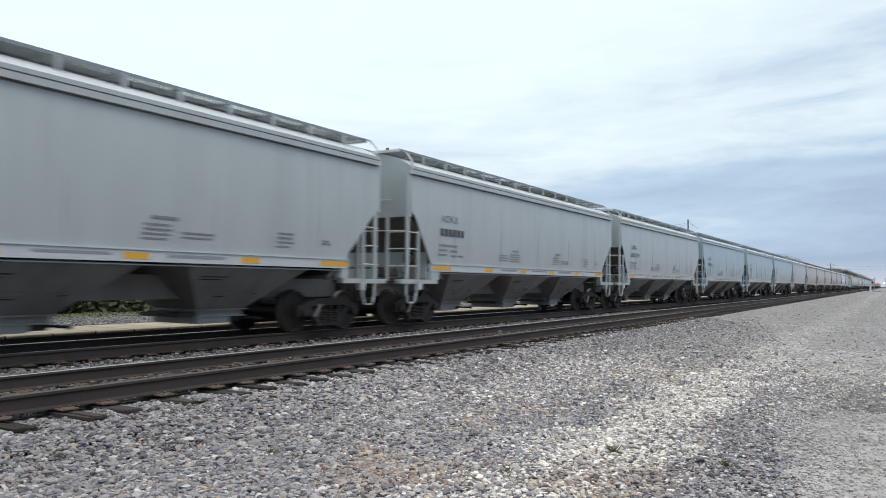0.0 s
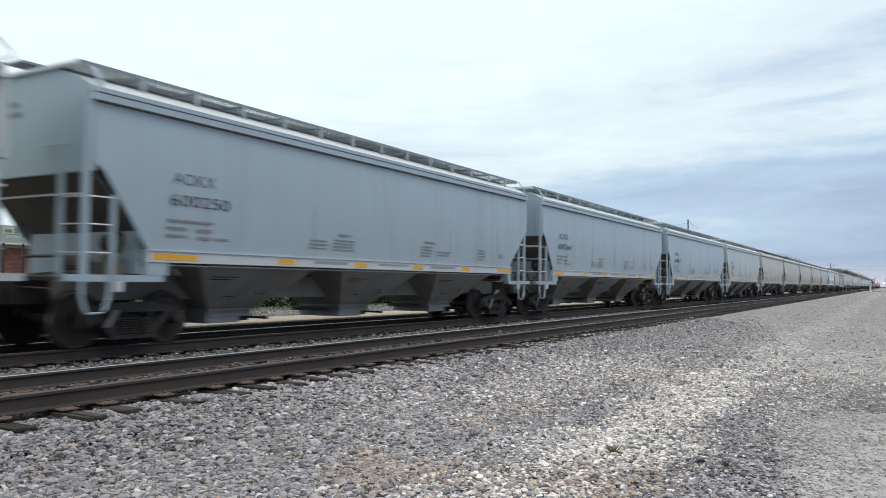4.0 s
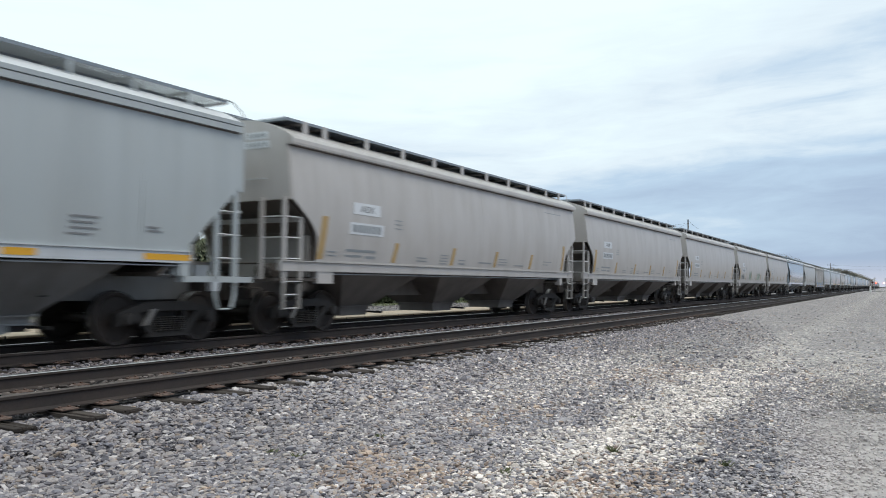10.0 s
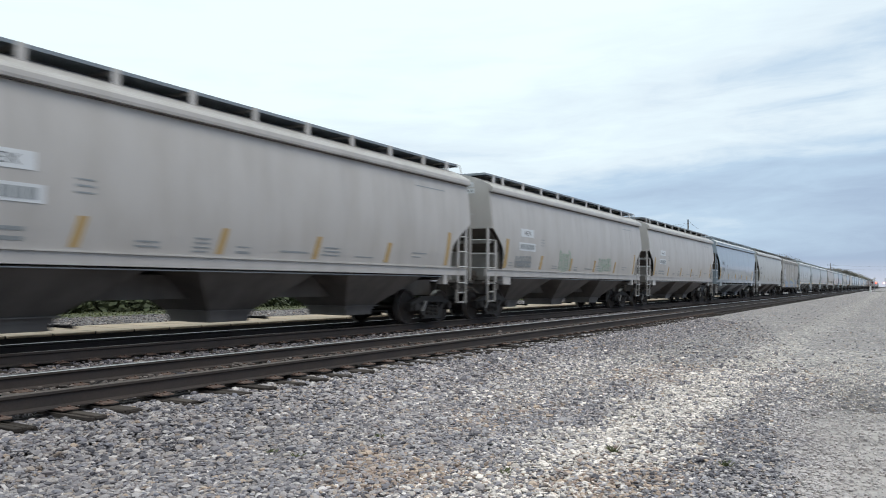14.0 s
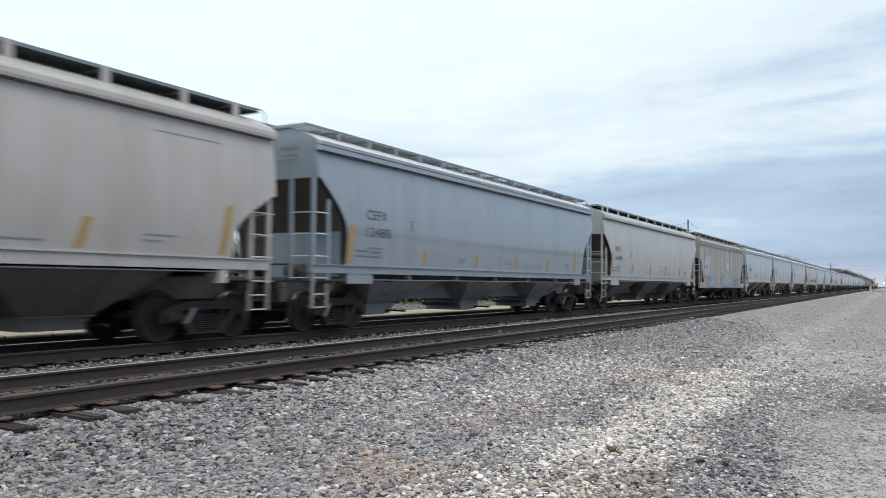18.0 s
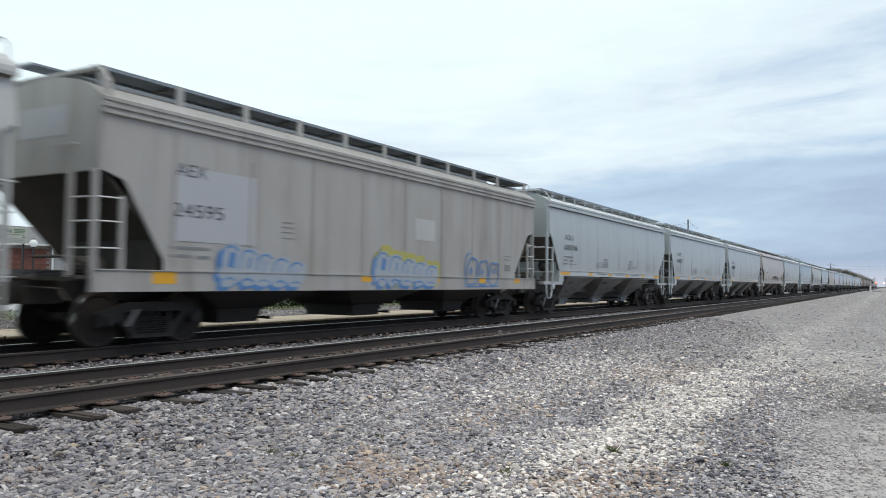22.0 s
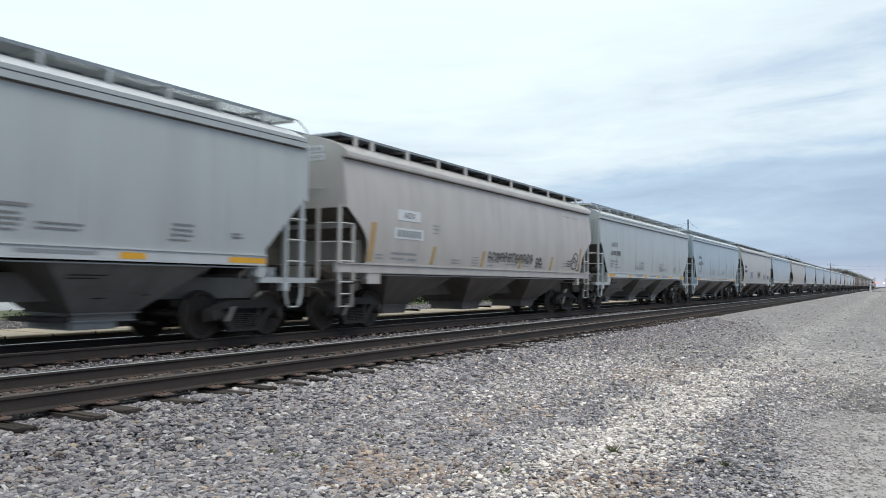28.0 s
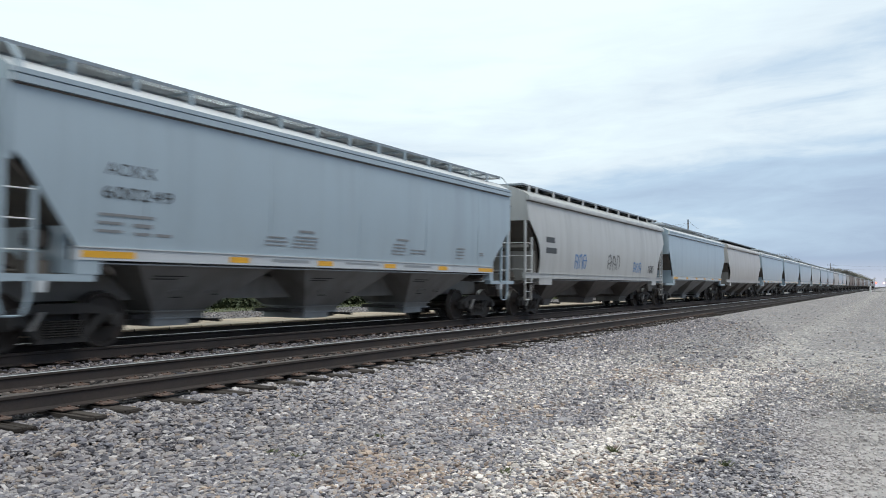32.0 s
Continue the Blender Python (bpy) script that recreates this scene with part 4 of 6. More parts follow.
            if kind != "e":
                a, b = sorted((e * ((xe if e < 0 else xr) if kind == "a" else abs((s["cut"] if e < 0 else cutR)[0][0]) - 0.08), e * 6.72))
                part("sill_bracket", boxed(a, b, lo - 0.005, hi + 0.005, 1.08 if kind != "a" else 1.20, z0), P, car)
        if kind == "a":
            for x in (-6.58, -3.77, -1.22, 1.28, 3.86, 6.44):
                w = 0.48 if abs(x) > 6 else 0.25
                lo, hi = sorted((sg * 1.609, sg * 1.604))
                part("reflector", boxed(x - w, x + w, lo, hi, 1.46, 1.565), M["yellow"], sill, "yellow reflector")
        if kind == "e":
            for x, w in ((-7.2, 0.25), (-1.38, 0.22), (1.82, 0.17), (4.5, 0.22), (7.0, 0.22)):
                lo, hi = sorted((sg * 1.609, sg * 1.604))
                part("reflector", boxed(x - w, x + w, lo, hi, 1.06 if w > 0.24 else 1.13, 1.26), M["yellow"], sill, "orange reflector")
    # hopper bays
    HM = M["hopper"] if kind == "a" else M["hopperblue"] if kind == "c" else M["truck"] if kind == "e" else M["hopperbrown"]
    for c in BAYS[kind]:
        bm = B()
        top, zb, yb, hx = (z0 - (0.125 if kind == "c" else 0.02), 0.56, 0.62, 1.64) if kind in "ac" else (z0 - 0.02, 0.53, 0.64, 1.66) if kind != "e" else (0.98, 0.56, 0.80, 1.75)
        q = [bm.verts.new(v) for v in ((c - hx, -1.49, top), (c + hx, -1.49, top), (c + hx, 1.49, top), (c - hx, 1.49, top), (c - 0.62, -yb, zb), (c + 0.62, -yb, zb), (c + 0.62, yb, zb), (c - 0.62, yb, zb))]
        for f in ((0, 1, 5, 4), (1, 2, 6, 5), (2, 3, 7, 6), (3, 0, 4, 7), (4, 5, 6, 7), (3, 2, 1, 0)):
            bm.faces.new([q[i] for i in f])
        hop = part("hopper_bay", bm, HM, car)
        bm = B()
        box(bm, c - 0.68, c + 0.68, -yb - 0.05, yb + 0.05, zb - 0.025, zb)
        box(bm, c - 0.60, c + 0.60, 0.03 - yb, yb - 0.03, 0.42, zb - 0.025)
        part("outlet_frame", bm, HM, hop)
        bm = B()
        if kind in "ac":
            box(bm, c - 0.64, c + 0.22, -yb, yb, 0.28, 0.43)
            box(bm, c - 0.66, c + 0.62, -yb - 0.03, 0.02 - yb, 0.405, 0.43)
            part("gate_gearbox", boxed(c + 0.25, c + 0.60, 0.10 - yb, yb - 0.10, 0.30, 0.43), M["truck"], hop, "dark rack and gears of the gate")
            part("gate_rail", boxed(c - 1.02, c - 0.62, 0.06 - yb, yb - 0.06, 0.42, 0.50), M["truck"], hop)
        else:
            box(bm, c - 0.55, c + 0.55, 0.06 - yb, yb - 0.06, 0.29, 0.43)
        part("discharge_gate", bm, M["gate"] if kind in "ac" else HM, hop, "dusty bare-steel discharge gate" if kind in "ac" else "")
        bm = B()
        tube(bm, [(c + 0.70, -0.95, 0.36), (c + 0.70, -0.72, 0.36), (c + 0.70, 0.72, 0.36), (c + 0.70, 0.95, 0.36)], [0.035, 0.025, 0.025, 0.035], 8)
        part("gate_shaft", bm, M["truck"], hop)
        if kind in "ac" and near:
            sl = (1.49 - yb) / (top - zb)
            bm = B()
            for xa, xb, z in ((c - 1.15, c - 0.45, 1.18), (c - 1.15, c - 0.6, 1.13), (c - 0.45, c - 0.2, 0.80), (c + 0.5, c + 0.62, 0.85)):
                y = -yb - (z - zb) * sl - 0.006
                prism(bm, [(y, z), (y - 0.02 * sl, z + 0.02), (y + 0.005 - 0.02 * sl, z + 0.02), (y + 0.005, z)], "x", xa, xb)
            tagged(part("stencil_writing", bm, M["truck"], car, "dark stencilled lines on the hopper"), kind="stuff")
            for xo, w in ((c - 0.35, 0.24), (c + 0.42, 0.12)):
                loop = [(w * math.cos(k * 0.5236), 0.055 * math.sin(k * 0.5236)) for k in range(12)]
                bm = B()
                rings = [[bm.verts.new((xo + u * g, -yb - (0.91 + v * g - zb) * sl - d, 0.91 + v * g)) for u, v in loop] for g, d in ((1.0, -0.01), (1.0, 0.02), (0.8, 0.022), (0.76, 0.004))]
                for a, b in zip(rings, rings[1:]):
                    for k in range(12):
                        bm.faces.new((a[k], a[(k + 1) % 12], b[(k + 1) % 12], b[k]))
                bm.faces.new(rings[-1])
                part("vibrator_bracket", bm, HM, hop)
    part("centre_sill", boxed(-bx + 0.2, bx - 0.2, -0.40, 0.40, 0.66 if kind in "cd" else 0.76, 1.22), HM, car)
    # running boards out over the roof edge, on their brackets
    zr = 4.545
    rx0, rx1 = (-bx - 0.09, bR - 0.04) if kind in "ac" else (-bx + 0.17, bR - 0.10) if kind in "bd" else (-bx + 0.10, bR + 0.02)
    if kind in "ac":
        xs = [-bx + 1.11 + i * 1.185 for i in range(int((2 * bx - 2.0) / 1.185) + 1)]
    elif kind in "bd":
        xs = [-bx + 0.82, -bx + 1.49] + [-bx + 3.09 + i * 1.6 for i in range(int((2 * bx - 4.4) / 1.6) + 1)] + [bx - 0.85]
    else:
        xs = [-bx + 0.19, -bx + 1.74] + [-bx + 3.37 + i * 1.6 for i in range(int((2 * bx - 4.9) / 1.6) + 1)] + [bx - 0.2]
    for sg in (-1, 1):
        bm = B()
        lo, hi = sorted((sg * 0.60, sg * 1.285))
        box(bm, rx0, rx1, lo + 0.012, hi - 0.012, zr, zr + 0.012)
        board = part("running_board", bm, M[grate], car)
        for c in (lo, hi):
            q = 0.03 if c == lo else -0.03
            bm = B()
            prism(bm, [(c, zr - 0.04), (c + q * 0.4, zr - 0.04), (c + q * 0.4, zr - 0.002), (c + q, zr - 0.002), (c + q, zr - 0.001), (c + q * 0.4, zr + 0.018), (c, zr + 0.018)], "x", rx0, rx1)
            part("edge_bar", bm, M["darkgrate"], board)
        if near:
            for x in xs:
                bm = B()
                lo, hi = sorted((sg * 0.60, sg * 1.27))
                box(bm, x - 0.03, x + 0.03, lo, hi, zr - 0.05, zr - 0.004)
                w, out, high = (0.035, 1.289, zr - 0.012) if kind in "ac" else (0.075, 1.293, zr + 0.02)
                a, b = sorted((sg * out, sg * (out - 0.038)))
                box(bm, x - w, x + w, a, b, eave + 0.37, high)
                part("bracket", bm, P, car)
    part("hatch_cover", boxed(-bx + 1.3, bR - 1.3, -0.42, 0.42, crown - 0.02, 4.70), M["galv"], car)
    part("roof_walk", boxed(-bx - 0.12, bR - 1.0, 0.18, 0.62, 4.702, 4.74), M["darkgrate"], car, "dark grating walk along the hatches")
    for a, b in ((rx0, rx0 + 0.42), (rx1 - 0.42, rx1)):
        part("end_walk", boxed(a, b, -0.598, 0.598, zr + 0.001, zr + 0.013), M[grate], car)
        c = a if a < 0 else b
        part("end_bar", boxed(c - 0.03, c + 0.02, -1.28, 1.28, zr - 0.06, zr - 0.003), M["roofpaint"] if kind == "a" else M["darkgrate"] if kind in "bd" else P, car)
    # couplers
    for sg in (-1, 1):
        bm = B()
        a, b = sorted((sg * (bx + 0.2), sg * (s["half"] - 0.14)))
        box(bm, a, b, -0.07, 0.07, 0.78, 0.94)
        a, b = sorted((sg * (s["half"] - 0.16), sg * (s["half"] - 0.005)))
        prism(bm, [(a, -0.16), (b, -0.12), (b, 0.10), (a, 0.16)], "z", 0.70, 1.0)
        part("coupler", bm, M["truck"], car)
    # ladders at the four corners, with the step below
    if near:
        for sg in (-1, 1):
            for e in (-1, 1):
                lad = new("ladder")
                lad.parent = car
                X, Y = (-bx - 0.10 if e < 0 else bR - 0.05), sg * 1.56
                X2, Y2 = (-bx + 0.38 if e < 0 else bR - 0.55), sg * 0.95
                stiles = [(X, Y, 1.08, s["post"], 0.055 if kind == "a" else 0.045), (X2, sg * 1.585, 1.15, {"c": 2.92, "d": 2.70}.get(kind, 2.46), 0.036)]
                if sg < 0:
                    stiles.append((e * (ends_at[e] + 0.10), Y2, 1.1, s["post"], 0.045))
                for x, y, za, zb2, w in stiles:
                    part("rail", boxed(x - w, x + w, y - 0.03, y + 0.03, za, zb2), P, lad)
                if kind not in "ae":
                    for x in (X, X2):
                        # hangers take a darker tone for the grime and shade low down
                        part("step_hanger", boxed(x - 0.036, x + 0.036, Y - 0.03, Y + 0.03, 0.55, 1.08), M["dustyshade"], lad)
                for z in RUNGS[kind]:
                    bm = B()
                    tube(bm, [(e * (ends_at[e] + 0.10), Y2, z), (X if e < 0 else bR + 0.08, Y, z), (X2, sg * 1.6, z)], 0.012, 5)
                    part("rung", bm, M["trimwhite"], lad)
                if kind == "a":
                    xa, xb = sorted((X, X - e * 0.44))
                    bm = B()
                    tube(bm, [(xa - 0.02, Y, 1.10), (xa - 0.02, Y, 0.85), (xa + 0.05, Y, 0.64), (xa + 0.09, Y, 0.60), (xb - 0.09, Y, 0.60), (xb - 0.05, Y, 0.64), (xb + 0.02, Y, 0.85), (xb + 0.02, Y, 1.10)], [0.038, 0.038, 0.034, 0.02, 0.02, 0.034, 0.038, 0.038], 6)
                    part("step", bm, P, lad)
                elif kind != "e":
                    for z in (0.57, 0.85):
                        bm = B()
                        tube(bm, [(X, Y - sg * 0.02, z), (X2, Y - sg * 0.02, z)], 0.014, 5)
                        part("rung", bm, M["trimwhite"], lad)
            for e in (-1, 1):
                bm = B()
                a, b = sorted((e * (ends_at[e] - 0.62), e * (ends_at[e] - 0.42)))
                lo, hi = sorted((sg * 1.59, sg * 1.45))
                prism(bm, [(a, 1.10), (b, 1.10), (b - 0.03, 0.93), (a + 0.03, 0.93)], "y", lo, hi)
                part("jacking_pad", bm, M["white"] if kind == "a" else M["darktone"], car)
        # bent hand rail from the roof walk down to the roof edge
        bm = B()
        if kind in "ac":
            tube(bm, [(rx1 - 0.35, -1.29, zr + 0.01), (rx1 + 0.10, -1.29, zr + 0.01), (rx1 + 0.17, -1.30, zr - 0.03), (bR + 0.24, -1.36, zr - 0.15), (bR + 0.24, -1.44, eave + 0.40), (bR - 0.02, -1.50, eave + 0.26)], 0.015, 6)
        else:
            tube(bm, [(rx1 - 0.2, -1.29, zr + 0.01), (rx1 + 0.10, -1.29, zr + 0.01), (rx1 + 0.16, -1.30, zr - 0.06), (rx1 + 0.16, -1.33, eave + 0.33)], 0.014, 6)
        part("hand_rail", bm, P, car)
        if kind in "ae":
            bm = B()
            xb = -bx + 0.09
            bend = [(-bx + 0.05, -1.25, zr - 0.01), (xb, -1.40, zr - 0.08), (xb + 0.03, -1.54, zr - 0.27), (xb - 0.02, -1.63, eave + 0.10)]
            ribbon(bm, [(x - 0.05, x + 0.05, z, y, y + 0.03) for x, y, z in reversed(bend)])
            part("corner_brace", bm, P, car)
        for e in (-1, 1):
            bm = B()
            tube(bm, [(e * (ends_at[e] + 0.01), -1.0, zc + 0.45), (e * (ends_at[e] + 0.09), -1.0, zc + 0.45), (e * (ends_at[e] + 0.09), -0.5, zc + 0.45), (e * (ends_at[e] + 0.01), -0.5, zc + 0.45)], 0.012, 5)
            part("grab_iron", bm, M["white"], car)
        if kind == "b":
            for za, zb2, ya, yb in ((4.09, 4.24, -1.02, -0.42), (3.90, 4.05, -1.06, -0.36)):
                panel = part("number_panel", boxed(-bx - 0.052, -bx - 0.036, ya, yb, za, zb2), M["placard"], car, "small white number panel")
                bm = B()
                for k in range(5):
                    yk = ya + 0.07 + k * (yb - ya - 0.1) / 5
                    box(bm, -bx - 0.056, -bx - 0.053, yk, yk + 0.06, za + 0.035, zb2 - 0.035)
                tagged(part("stencil_writing", bm, M["galv"], panel, "faded number"), kind="stuff")
            bm = B()
            for k in range(4):
                box(bm, -bx - 0.046, -bx - 0.038, 0.35, 0.80, 3.20 + 0.11 * k, 3.225 + 0.11 * k)
            tagged(part("stencil_writing", bm, M["ink2"], car, "small stencilled lines on the car end"), kind="stuff")
        if kind == "a":
            bm = B()
            for za, ya, yb in ((3.98, 0.35, 0.75), (3.80, 0.25, 0.80)):
                for k in range(4):
                    w = (yb - ya) / 4
                    box(bm, -bx - 0.046, -bx - 0.038, ya + k * w, ya + (k + 0.75) * w, za, za + 0.09)
            tagged(part("stencil_writing", bm, M["ink2"], car, "small stencilled marks on the car end"), kind="stuff")
        if kind == "e":
            part("repaint_panel", boxed(-bx - 0.048, -bx - 0.036, -0.72, 0.55, zc + 0.62, zc + 1.12), M["patch"], car, "pale blue repainted panel")
        if kind == "c":
            bm = B()
            for za, ya, yb in [(3.98, -1.05, -0.55), (3.82, -1.05, -0.55)] + [(3.38 + 0.09 * k, 0.55, 0.95) for k in range(4)]:
                box(bm, -bx - 0.046, -bx - 0.038, ya, yb, za, za + (0.09 if za > 3.8 else 0.03))
            tagged(part("stencil_writing", bm, M["ink2"], car, "small dark stencilled marks"), kind="stuff")
        if kind == "d":
            me_bars = B()
            for za, ya, yb in ((zc + 0.62, -0.95, -0.5), (zc + 0.42, -1.0, -0.42)):
                box(me_bars, -bx - 0.046, -bx - 0.038, ya, yb, za, za + 0.10)
            tagged(part("stencil_writing", me_bars, M["ink2"], car, "small dark stencilled marks"), kind="stuff")
        if kind == "a":
            # rail across the end, air tanks and valves on the platforms
            for e in (-1, 1):
                bm = B()
                xe2 = e * (ends_at[e] + 0.13)
                tube(bm, [(xe2, -1.50, 2.44), (xe2, -0.6, 2.45), (xe2, 0.6, 2.45), (xe2, 1.50, 2.44)], 0.013, 5)
                part("crossover_rail", bm, M["trimwhite"], car)
            bm = B()
            lathe(bm, [(-0.62, 0.05), (-0.58, 0.16), (-0.50, 0.20), (0.05, 0.20), (0.12, 0.16), (0.16, 0.05)], 14, (bR - 0.62, -0.55, 1.98))
            part("air_tank", bm, M["darktone"], car, "dark air tank on the car end")
            part("tank_bracket", boxed(bR - 0.64, bR - 0.58, -0.58, -0.52, 1.16, 1.80), M["darktone"], car)
            part("brake_box", boxed(bR - 0.16, bR + 0.20, -0.62, -0.22, 1.16, 1.42), M["white"], car, "pale box on the end platform")
            bm = B()
            lathe(bm, [(-0.34, 0.04), (-0.32, 0.13), (-0.05, 0.15), (0.0, 0.05)], 12, (-bx + 0.66, -1.02, 1.72))
            part("brake_cylinder", bm, M["darktone"], car, "dark brake cylinder on the end web")
            bm = B()
            box(bm, -bx + 0.42, -bx + 0.78, -1.36, -1.08, 1.16, 1.40)
            box(bm, -bx + 0.50, -bx + 0.70, -1.30, -1.14, 1.40, 1.52)
            part("brake_valve", bm, M["under"], car, "grimy brake valve on the platform")
            bm = B()
            tube(bm, [(-bx + 0.60, -1.22, 1.50), (-bx + 0.60, -1.15, 1.62), (-bx + 0.66, -1.10, 1.72)], 0.022, 5)
            tube(bm, [(-bx + 0.30, -1.30, 1.24), (-bx + 0.05, -0.9, 1.24), (-bx - 0.15, -0.4, 1.20)], 0.022, 5)
            part("brake_pipe", bm, M["under"], car)
        # hose and cut lever beside each coupler
        for e in (-1, 1):
            bm = B()
            xo = e * (ends_at[e] + 0.30)
            tube(bm, [(xo, -e * 0.30, 0.86), (xo + e * 0.08, -e * 0.31, 0.70), (xo + e * 0.16, -e * 0.28, 0.52), (xo + e * 0.27, -e * 0.16, 0.44)], 0.028, 6)
            part("air_hose", bm, M["blackmetal"], car)
            bm = B()
            tube(bm, [(xo + e * 0.08, 0.05, 1.02), (xo + e * 0.08, -0.5 * -e, 1.00), (xo + e * 0.10, 1.2 * e, 0.98), (xo + e * 0.10, 1.42 * e, 0.80)], 0.014, 5)
            part("cut_lever", bm, M["under"], car)
        # brake cylinder, pipes and handbrake wheel at one end
        bm = B()
        lathe(bm, [(-0.5, 0.02), (-0.5, 0.16), (-0.05, 0.16), (0.0, 0.02)], 14, (-bx + 0.5, -0.3, 1.36))
        tube(bm, [(-bx + 0.5, -0.9, 1.3), (-bx + 0.2, -0.6, 1.5), (-bx + 0.2, 0.5, 1.5)], 0.03, 6)
        part("brake_gear", bm, M["under"], car)
    add_truck(car, -6.97 if kind not in "cd" else -7.35, near)
    add_truck(car, 6.97 if kind not in "cd" else 7.35, near)
    return car


def letter_a(car, number):
    """Stencilled writing of the grey cars."""
    y = -1.586
    words("lettering", "AOKX", -6.70, -5.75, 2.77, 2.97, y, M["ink"], car, "dark stencilled reporting mark")
    if number:
        words("lettering", number, -6.74, -5.38, 2.40, 2.60, y, M["ink"], car, "dark stencilled car number")
    else:
        bars([(-6.74 + k * 0.232, -6.74 + k * 0.232 + 0.17, 2.40, 0.2) for k in range(6)], y, M["ink"], car, "dark stencilled car number")
    bars([(-6.78, -5.75, 2.12, 0.045), (-6.80, -6.35, 1.99, 0.045), (-6.15, -5.78, 1.97, 0.06), (-6.82, -6.35, 1.86, 0.045), (-6.12, -5.8, 1.84, 0.05), (-5.70, -5.38, 1.84, 0.05)], y, M["ink2"], car, "small stencilled weight lines")
    bars([(-2.10, -1.62, 2.13, 0.05), (-2.25, -1.5, 2.02, 0.03), (-2.25, -1.5, 1.95, 0.03), (-2.3, -1.55, 1.88, 0.03), (-2.3, -1.5, 1.81, 0.03), (-3.05, -2.5, 1.98, 0.03), (-3.1, -2.45, 1.90, 0.03), (-3.1, -2.5, 1.82, 0.03)], y, M["ink2"], car, "small stencilled lines")
    bars([(1.55, 2.1, 2.15, 0.05), (1.4, 1.95, 2.04, 0.03), (1.4, 2.0, 1.96, 0.03), (1.35, 1.95, 1.88, 0.03), (1.35, 1.9, 1.80, 0.03), (2.2, 2.95, 1.93, 0.03), (2.2, 2.9, 1.85, 0.03)], y, M["ink2"], car, "small stencilled lines")
    bars([(4.62, 5.1, 2.07, 0.03), (4.6, 5.05, 1.98, 0.03), (4.6, 5.1, 1.89, 0.03), (4.55, 5.0, 1.80, 0.03), (6.0, 6.25, 1.98, 0.03), (6.0, 6.3, 1.92, 0.03)], y, M["ink2"], car, "small stencilled lines")
    bars([(-2.9, -1.75, 1.50, 0.06), (-0.5, 0.8, 1.515, 0.045), (1.9, 3.2, 1.50, 0.06)], -1.610, M["galv"], car, "faded writing on the white sill")


def stripes(car, xs, z0, z1, lean, mat="amber"):
    for i, x in enumerate(xs):
        bm = B()
        w, top = (0.105, z1 + 0.45) if i == 0 else (0.085, z1 + (0.42 if i == len(xs) - 1 else 0.0))
        ln = (lean if top == z1 else 0.45 * lean) * (top - z0)
        ribbon(bm, [(x - w + ln * k / 4, x + w + ln * k / 4, z0 + (top - z0) * k / 4, -1.588, -1.579) for k in range(5)])
        part("reflector_stripe", bm, M[mat], car, "worn amber reflector stripe")


def letter_b(car):
    y = -1.586
    for x0, x1, z0, z1 in ((-6.13, -5.08, 2.66, 2.93), (-6.27, -4.93, 2.20, 2.47)):
        pl = part("placard", boxed(x0, x1, -1.590, -1.581, z0, z1), M["placard"], car, "white painted number panel")
        if z0 > 2.5:
            words("lettering", "AEX", x0 + 0.25, x1 - 0.25, z0 + 0.06, z1 - 0.06, -1.594, M["ink"], pl, "dark reporting mark")
        else:
            bars([(x0 + 0.12 + k * 0.19, x0 + 0.26 + k * 0.19, z0 + 0.05, 0.17) for k in range(6)], -1.595, M["galv"], pl, "faded number")
    stripes(car, (-7.25, -4.42, -1.52, 1.17, 3.85, 6.75), 1.60, 2.08, 0.27)
    for rows in ([(-4.45, -4.12, 2.62, 0.025), (-4.45, -4.12, 2.52, 0.03), (-4.45, -4.12, 2.42, 0.025)], [(-6.35, -5.2, 1.80, 0.06), (-6.35, -5.75, 1.68, 0.05), (-5.6, -5.2, 1.66, 0.06), (-7.0, -6.7, 1.76, 0.03), (-7.0, -6.7, 1.68, 0.03)],
                 [(-3.35, -2.85, 1.74, 0.03), (-3.35, -2.85, 1.66, 0.03)], [(-2.1, -1.75, 1.85, 0.03), (-2.1, -1.75, 1.77, 0.03), (-2.15, -1.75, 1.69, 0.03), (-2.15, -1.8, 1.62, 0.03)], [(-1.1, -0.75, 1.74, 0.03), (-1.1, -0.75, 1.63, 0.05)],
                 [(0.1, 0.95, 1.70, 0.04), (1.45, 2.0, 1.84, 0.03), (1.45, 2.05, 1.76, 0.03), (1.4, 2.0, 1.68, 0.03), (2.6, 3.3, 1.68, 0.03)], [(5.0, 5.7, 1.86, 0.03), (5.0, 5.4, 1.76, 0.03)], [(5.2, 6.7, 3.62, 0.025)]):
        bars(rows, y, M["galv"], car, "small faded stencil lines")


